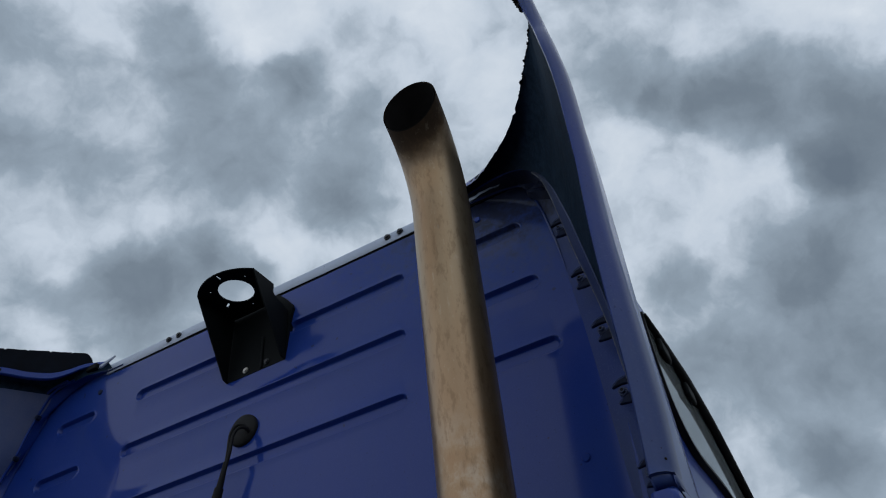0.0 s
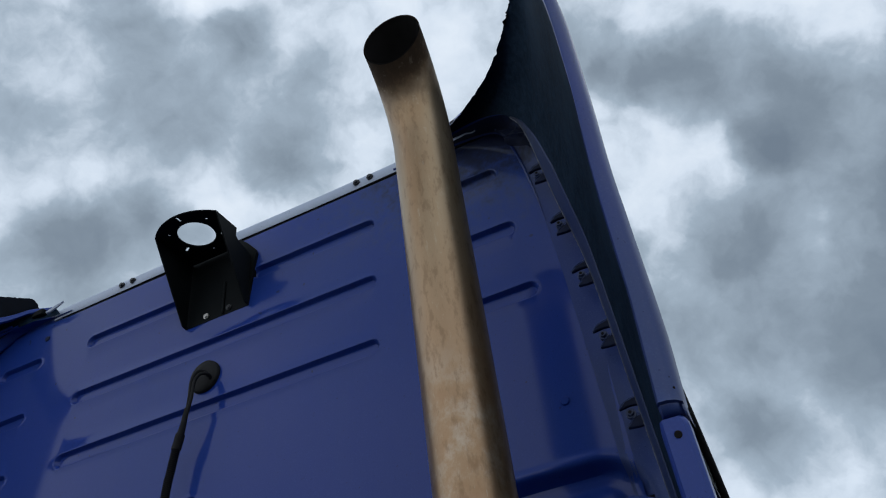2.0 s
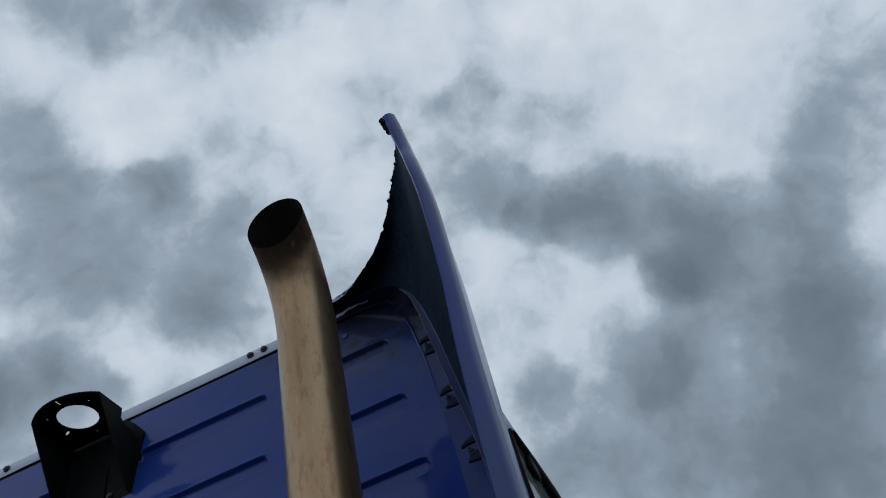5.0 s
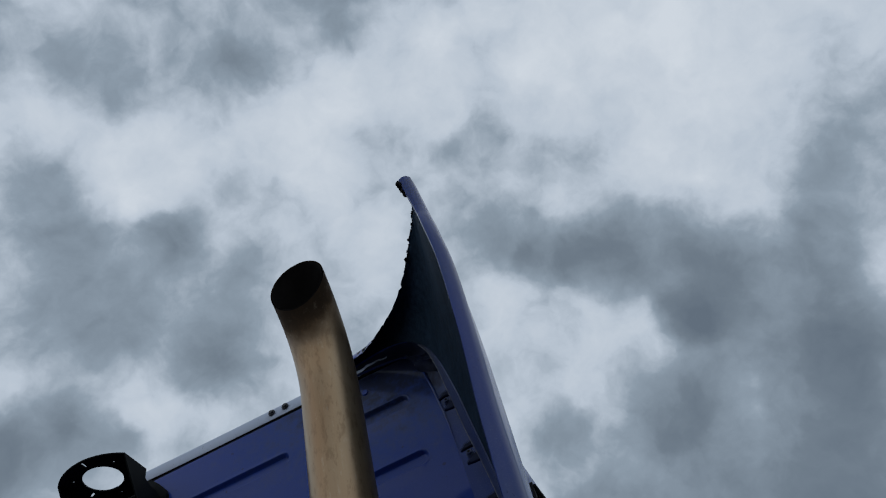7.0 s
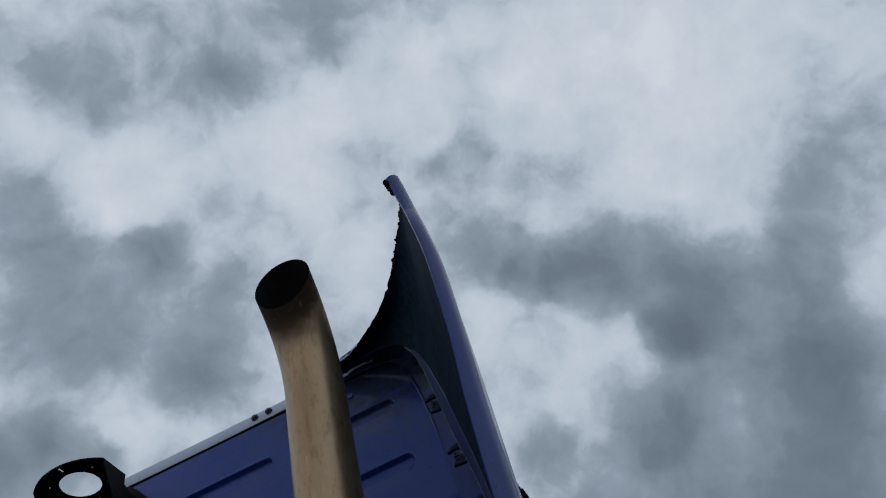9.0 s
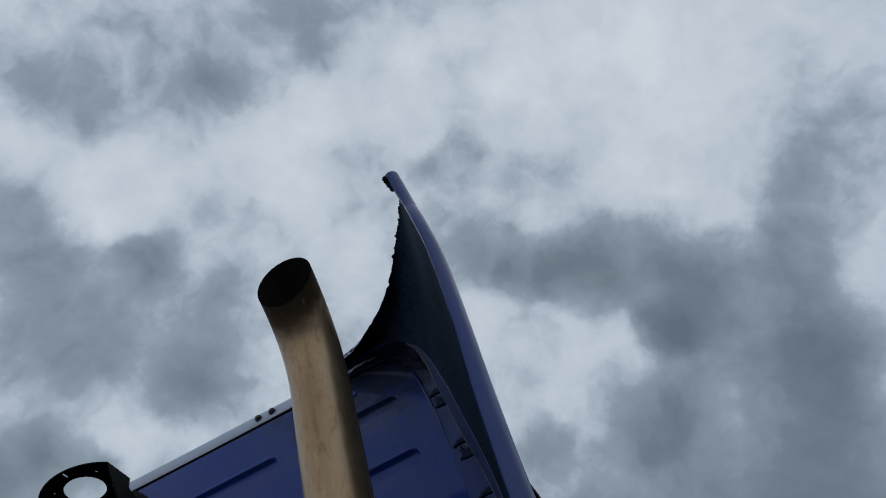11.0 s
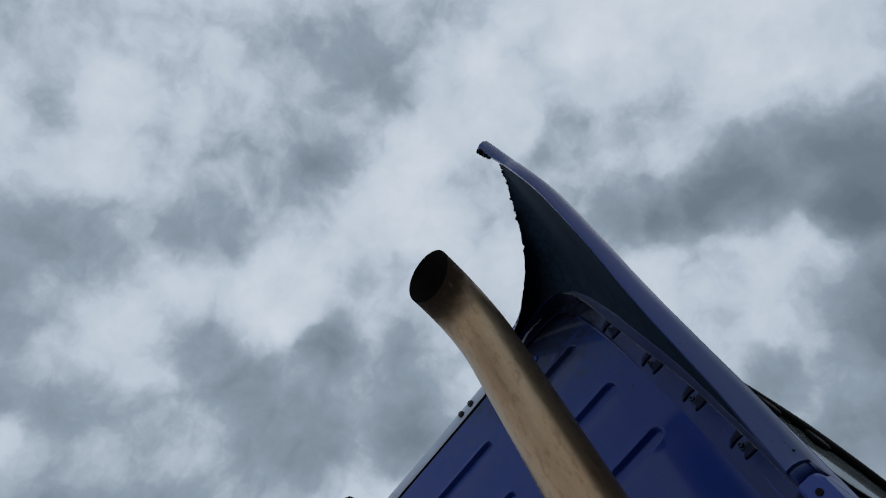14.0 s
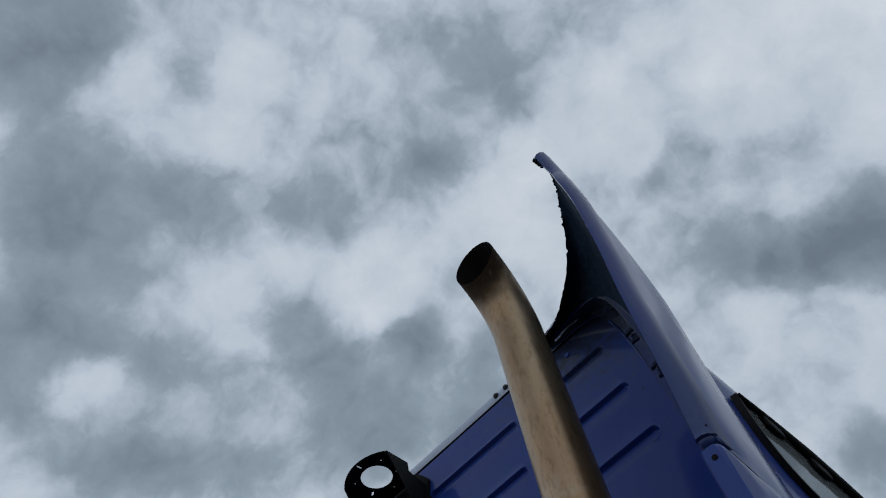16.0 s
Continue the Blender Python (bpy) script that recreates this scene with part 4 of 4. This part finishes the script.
def lower_extender(mirror):
    """The lower half of the extender: a thick blue upright with a bolt hole."""
    low = thing("lower_extender", (2 * MIDDLE - 0.6 if mirror else 0.6, -0.4, -1.95), "blue lower side extender with a bolt hole", "air deflector", "lower side extenders")
    bm = bmesh.new()
    rows = []
    for z, grow in [(-1.008, 0.70), (-1.009, 0.85), (-1.012, 0.95), (-1.020, 1.0), *((-1.06 - 0.09 * k, 1.0) for k in range(11))]:
        a, b = 0.613, 0.646
        m = (a + b) / 2 - 0.006
        x0, x1 = a + 0.003 * (1 - grow), m + (b - m) * max(grow, 0.1)
        y = -0.556
        rows.append([(0.575, -0.11, z), (x0 - 0.004, y + 0.03, z), (x0, y + 0.004, z), (x0 + 0.004, y, z), (x1 - 0.006, y, z), (x1 - 0.001, y + 0.005, z), (x1, y + 0.02, z + 0.03 * (1 - grow)), (0.636, -0.37, z + 0.035 * (1 - grow)), (0.612, -0.19, z + 0.035 * (1 - grow)), (0.560, -0.13, z)])
    verts = grid(bm, rows, close=True)
    bm.faces.new(verts[0])
    bm.faces.new(verts[-1][::-1])
    bmesh.ops.recalc_face_normals(bm, faces=bm.faces)
    part("upright", bm, BLUE, low, mirror=mirror)
    bm = bmesh.new()
    rod(bm, (0.630, -0.553, -1.029), (0.630, -0.5572, -1.029), 0.0045, sides=20)
    part("bolt_hole", bm, MATT_BLACK, low, "dark open bolt hole", mirror=mirror)


lower_extender(False)
lower_extender(True)


def fixing_tab(x, y, z):
    """A forked black clip with its bolt that holds the extender to the cab."""
    tab = thing("fixing_clip", (x, y, z), "black forked fixing clip with a bolt", "clip", "extender fixing clips")
    upper = [(x - 0.031, z + 0.002), (x - 0.016, z + 0.015), (x + 0.008, z + 0.021), (x + 0.045, z + 0.023), (x + 0.045, z + 0.001), (x + 0.014, z + 0.003), (x - 0.010, z + 0.005)]
    lower = [(x - 0.024, z - 0.036), (x - 0.009, z - 0.021), (x + 0.014, z - 0.011), (x + 0.045, z - 0.006), (x + 0.045, z - 0.031), (x + 0.014, z - 0.038), (x - 0.006, z - 0.038)]
    for outline in (upper, lower):
        bm = bmesh.new()
        prism(bm, outline, y + 0.004, y - 0.005)
        prong = part("prong", bm, NAVY, tab, smooth=False, bevel=0.002)
        bm = bmesh.new()
        # a thin paler tube stands in for the highlight on the upper edge
        tube(bm, curve([(a, y - 0.0062, b) for a, b in outline[:4]], 5), 0.0009, 6)
        part("highlight_rim", bm, FLANGE, prong, "paler rim, an edge highlight in the colour")
    bm = bmesh.new()
    bx = x - 0.012
    rod(bm, (bx, y + 0.012, z - 0.007), (bx, y + 0.001, z - 0.007), 0.0095, sides=16)
    rod(bm, (bx, y + 0.001, z - 0.007), (bx, y - 0.005, z - 0.007), 0.0062, sides=6)
    part("bolt", bm, FLANGE, tab)
    bm = bmesh.new()
    rod(bm, (bx, y - 0.004, z - 0.007), (bx, y - 0.0056, z - 0.007), 0.0032, sides=12)
    part("socket", bm, MATT_BLACK, tab)
    bm = bmesh.new()
    box(bm, (x + 0.030, y - 0.008, z - 0.082), (x + 0.040, y + 0.010, z - 0.056))
    part("tongue", bm, NAVY, tab, bevel=0.003)


for x, y, z in ((0.474, -0.060, -0.113), (0.494, -0.070, -0.290), (0.511, -0.075, -0.443), (0.520, -0.080, -0.600), (0.528, -0.085, -0.775)):
    fixing_tab(x + 0.008, y, z)

# ---- exhaust stack ----
stack = thing("exhaust_stack", (0.319, -0.399, -2.20), "tan heat-stained steel exhaust stack with sooty mouth", "exhaust pipe")


def exhaust():
    axis = Vector((0.319, -0.399, 0))
    lean_to = Vector((0.03, -1.0, 0)).normalized()
    start, bend, radius = -0.262, 0.34, 0.061
    cut = axis + lean_to * 0.102 + Vector((0, 0, 0.066))
    face = (lean_to + Vector((0, 0, 0.088))).normalized()   # the mouth tips up a little

    def sweep(bm, r):
        line = [axis + Vector((0, 0, z)) for z in np.linspace(-1.050, start, 24)]
        for k in range(1, 26):
            a = radians(3.0 * k)
            line.append(axis + lean_to * bend * (1 - math.cos(a)) + Vector((0, 0, start + bend * math.sin(a))))
        rings = []
        side = Vector((0, 0, 1)).cross(lean_to)
        for k, p in enumerate(line):
            way = (line[min(k + 1, len(line) - 1)] - line[max(k - 1, 0)]).normalized()
            w = way.cross(side).normalized()
            wide = r * (1 + 0.07 * max(0.0, (k - 24) / 12) ** 1.5)
            rings.append([p + wide * (math.cos(t) * side + math.sin(t) * w) for t in (2 * math.pi * s / 48 for s in range(48))])
        grid(bm, rings, close=True)
        bmesh.ops.recalc_face_normals(bm, faces=bm.faces)
        bmesh.ops.bisect_plane(bm, geom=bm.verts[:] + bm.edges[:] + bm.faces[:], plane_co=cut, plane_no=face, clear_outer=True)

    outer = bmesh.new()
    sweep(outer, radius)
    pipe = part("pipe", outer, PIPE, stack, "tan heat-stained steel pipe")
    inner = bmesh.new()
    sweep(inner, radius - 0.003)
    bmesh.ops.reverse_faces(inner, faces=inner.faces)
    part("soot_lining", inner, MATT_BLACK, pipe, "soot-black inside of the pipe")
    # the lower pipe, which the stack is clamped over
    bm = bmesh.new()
    tube(bm, [axis + Vector((0, 0, z)) for z in (-2.20, -1.9, -1.6, -1.3, -1.050)], 0.0625, 40)
    part("lower_pipe", bm, RUST, stack, "rusty brown lower pipe")
    bm = bmesh.new()
    ring = []
    for t in np.linspace(0, 2 * math.pi, 40, endpoint=False):
        d = Vector((math.cos(t), math.sin(t), 0))
        ring.append([axis + d * r + Vector((0, 0, z)) for r, z in ((0.0615, -1.058), (0.066, -1.058), (0.0675, -1.052), (0.0665, -1.049), (0.0675, -1.046), (0.066, -1.040), (0.0615, -1.040))])
    ring.append(ring[0])
    grid(bm, ring)
    bmesh.ops.recalc_face_normals(bm, faces=bm.faces)
    clamp = part("clamp", bm, DULL, stack, "dark steel band clamp")
    for x in (0.3155, 0.3455):
        bm = bmesh.new()
        box(bm, (x, -0.492, -1.074), (x + 0.0045, -0.458, -1.042))
        part("lug", bm, STEEL, clamp, "bright steel clamp lug", bevel=0.0015)
    bm = bmesh.new()
    rod(bm, (0.3200, -0.476, -1.058), (0.3455, -0.476, -1.058), 0.0105, sides=20)
    part("barrel", bm, STEEL, clamp, "scuffed steel barrel nut")
    bm = bmesh.new()
    rod(bm, (0.3500, -0.476, -1.058), (0.3860, -0.474, -1.058), 0.0055, sides=12)
    rod(bm, (0.3500, -0.476, -1.058), (0.3570, -0.476, -1.058), 0.0105, sides=6)
    part("clamp_bolt", bm, DULL, clamp)


exhaust()


# ---- beacon bracket ----
def sheet_with_holes(bm, loops, z, thick):
    """A flat sheet with an outer loop and holes, given as loops of x and y."""
    edges = []
    for loop in loops:
        vs = [bm.verts.new((x, y, z)) for x, y in loop]
        edges += [bm.edges.new((a, b)) for a, b in zip(vs, vs[1:] + vs[:1])]
    bmesh.ops.triangle_fill(bm, edges=edges, use_beauty=True)
    got = bmesh.ops.extrude_face_region(bm, geom=bm.faces[:])
    bmesh.ops.translate(bm, verts=[v for v in got["geom"] if isinstance(v, bmesh.types.BMVert)], vec=(0, 0, thick))
    bmesh.ops.recalc_face_normals(bm, faces=bm.faces)


def beacon_bracket():
    mid, left, right = -0.528, -0.638, -0.418
    low, high, deep = -0.116, 0.113, -0.122
    front, shoulder = -0.216, -0.172
    br = thing("beacon_bracket", (mid, 0, low), "black steel bracket with a round mounting hole", "bracket")
    # D-shaped top plate with its hole, three slots and three small holes
    half, rise = (right - left) / 2, shoulder - front
    r = (half * half + rise * rise) / (2 * rise)
    sweep = math.asin(half / r)
    outer = [(right, -0.080), (right - 0.030, -0.046), (right - 0.040, -0.012), (left, -0.012), (left, shoulder)]
    outer += [(mid + r * math.sin(t), front + r - r * math.cos(t)) for t in np.linspace(-sweep, sweep, 24)[1:-1]] + [(right, shoulder)]
    loops = [outer, [(mid + 0.054 * math.cos(t), deep + 0.054 * math.sin(t)) for t in np.linspace(0, 2 * math.pi, 48, endpoint=False)]]
    for k in range(6):
        t = radians(90 + 60 * k)
        c, d = Vector((mid + 0.077 * math.cos(t), deep + 0.077 * math.sin(t))), Vector((math.cos(t), math.sin(t)))
        n = Vector((-d.y, d.x))
        if k % 2 == 0:
            loops.append([tuple(c + 0.0036 * Vector((math.cos(a), math.sin(a)))) for a in np.linspace(0, 2 * math.pi, 10, endpoint=False)])
        else:
            ends = [c + d * 0.007 * math.copysign(1, math.cos(a)) + 0.0036 * (math.cos(a) * d + math.sin(a) * n) for a in np.linspace(0.01, 2 * math.pi + 0.01, 16, endpoint=False)]
            loops.append([tuple(e) for e in ends])
    bm = bmesh.new()
    sheet_with_holes(bm, loops, high, 0.004)
    part("top_plate", bm, BLACK, br, "black plate with a round hole and slots", smooth=False)
    # back plate on the wall
    bm = bmesh.new()
    prism(bm, [(left, low), (right, low), (right + 0.012, 0.033), (right + 0.017, 0.066), (right + 0.012, 0.082), (right - 0.012, 0.112), (right - 0.040, 0.140), (right - 0.060, 0.142), (left, 0.138)], 0.008, -0.008)
    part("back_plate", bm, BLACK, br, smooth=False)
    for x in (left, right - 0.004):
        bm = bmesh.new()
        notch = [(-0.080, high), (-0.083, 0.088), (-0.066, 0.076)] if x > left else [(-0.008, high)]
        side = [(shoulder, high), *notch, (-0.010, 0.06), (-0.010, low), (-0.026, low + 0.004)]
        a = [bm.verts.new((x, y, z)) for y, z in side]
        b = [bm.verts.new((x + 0.004, y, z)) for y, z in side]
        bm.faces.new(a)
        bm.faces.new(b[::-1])
        for k in range(len(a)):
            j = (k + 1) % len(a)
            bm.faces.new((a[j], a[k], b[k], b[j]))
        bmesh.ops.recalc_face_normals(bm, faces=bm.faces)
        part("cheek", bm, BLACK, br, smooth=False)
    bm = bmesh.new()
    box(bm, (mid + 0.018, -0.013, low + 0.003), (mid + 0.026, -0.008, 0.0))
    part("fold", bm, BLACK, br, bevel=0.003)
    for x in (-0.565, -0.486):
        bolt("bolt", (x, -0.010, -0.098), (0, -1, 0), 0.006, br, STEEL if x < -0.5 else DULL)


beacon_bracket()

# ---- cable through a rubber grommet ----
grommet = thing("cable_grommet", (-0.538, -0.02, -0.31), "round black rubber grommet in the wall", "grommet")
bm = bmesh.new()
disc = []
for t in np.linspace(0, 2 * math.pi, 36, endpoint=False):
    disc.append([(-0.538 + r * math.cos(t), wall_y(-0.31) - h, -0.31 + r * math.sin(t)) for r, h in ((0.047, -0.002), (0.0475, 0.004), (0.046, 0.009), (0.042, 0.012), (0.025, 0.014), (0.010, 0.0145), (0.0, 0.0145))])
disc.append(disc[0])
grid(bm, disc)
bmesh.ops.remove_doubles(bm, verts=bm.verts, dist=1e-5)
bmesh.ops.recalc_face_normals(bm, faces=bm.faces)
part("flange", bm, RUBBER, grommet)

cable = thing("cable", (-0.56, -0.04, -0.75), "dark cable in a ribbed sleeve hanging from the grommet", "cable")
for dx, dz in ((0.0, 0.0), (0.010, -0.010)):
    bm = bmesh.new()
    tube(bm, curve([(-0.522 + dx, -0.026, -0.318 + dz), (-0.519 + dx, -0.045, -0.311 + dz), (-0.532 + dx, -0.060, -0.314 + dz), (-0.541 + dx, -0.068, -0.342 + dz * 0.5), (-0.537 + dx * 0.7, -0.074, -0.395), (-0.539 + dx * 0.3, -0.076, -0.432), (-0.546, -0.076, -0.470)], 8), 0.0045, 10)
    part("wire", bm, RUBBER, cable)
bm = bmesh.new()
tube(bm, curve([(-0.539, -0.076, -0.424), (-0.545, -0.076, -0.464), (-0.552, -0.076, -0.496)], 8), [0.006 + 0.0035 * k / 16 for k in range(17)], 12)
part("tape", bm, RUBBER, cable, "black tape round the wires")
bm = bmesh.new()
line = resampled(curve([(-0.552, -0.076, -0.498), (-0.561, -0.076, -0.534), (-0.567, -0.078, -0.583), (-0.572, -0.083, -0.66), (-0.575, -0.10, -1.0), (-0.57, -0.11, -1.4), (-0.56, -0.12, -2.0)], 12), 1500)
tube(bm, line, [0.0098 + 0.0011 * math.sin(k * 1.26) for k in range(1500)], 10)
part("sleeve", bm, RUBBER, cable, "ribbed black conduit")
bm = bmesh.new()
rod(bm, (-0.551, -0.076, -0.492), (-0.560, -0.076, -0.529), 0.0118, sides=16)
part("collar", bm, RUBBER, cable)

# ---- chassis and wheels that carry the cab ----
chassis = thing("chassis", (MIDDLE, 0, -LEVEL), "dark steel lorry chassis under the cab", "chassis")
for s in (-1, 1):
    bm = bmesh.new()
    box(bm, (MIDDLE + s * 0.42 - 0.04, -5.0, 0.75 - LEVEL), (MIDDLE + s * 0.42 + 0.04, 2.0, 1.10 - LEVEL))
    part("rail", bm, BLACK, chassis, bevel=0.01)
bm = bmesh.new()
box(bm, (-0.15, -0.45, 0.78 - LEVEL), (0.40, -0.35, 0.86 - LEVEL))
part("stack_support", bm, BLACK, chassis, bevel=0.006)


def wheel(x, y):
    w = thing("wheel", (x, y, -LEVEL), "black rubber lorry wheel with steel rim", "wheel", "wheels")
    c = 0.5 - LEVEL
    bm = bmesh.new()
    rows = []
    for t in np.linspace(0, 2 * math.pi, 40, endpoint=False):
        rows.append([(x + a, y + r * math.cos(t), c + r * math.sin(t)) for a, r in ((-0.12, 0.29), (-0.15, 0.40), (-0.13, 0.49), (0, 0.50), (0.13, 0.49), (0.15, 0.40), (0.12, 0.29))])
    rows.append(rows[0])
    grid(bm, rows)
    bmesh.ops.recalc_face_normals(bm, faces=bm.faces)
    part("tyre", bm, TYRE, w)
    bm = bmesh.new()
    rod(bm, (x - 0.08, y, c), (x + 0.08, y, c), 0.295, sides=32)
    part("rim", bm, STEEL, w)


for x in (MIDDLE - 0.95, MIDDLE + 0.95):
    for y in (1.05, -4.2):
        wheel(x, y)
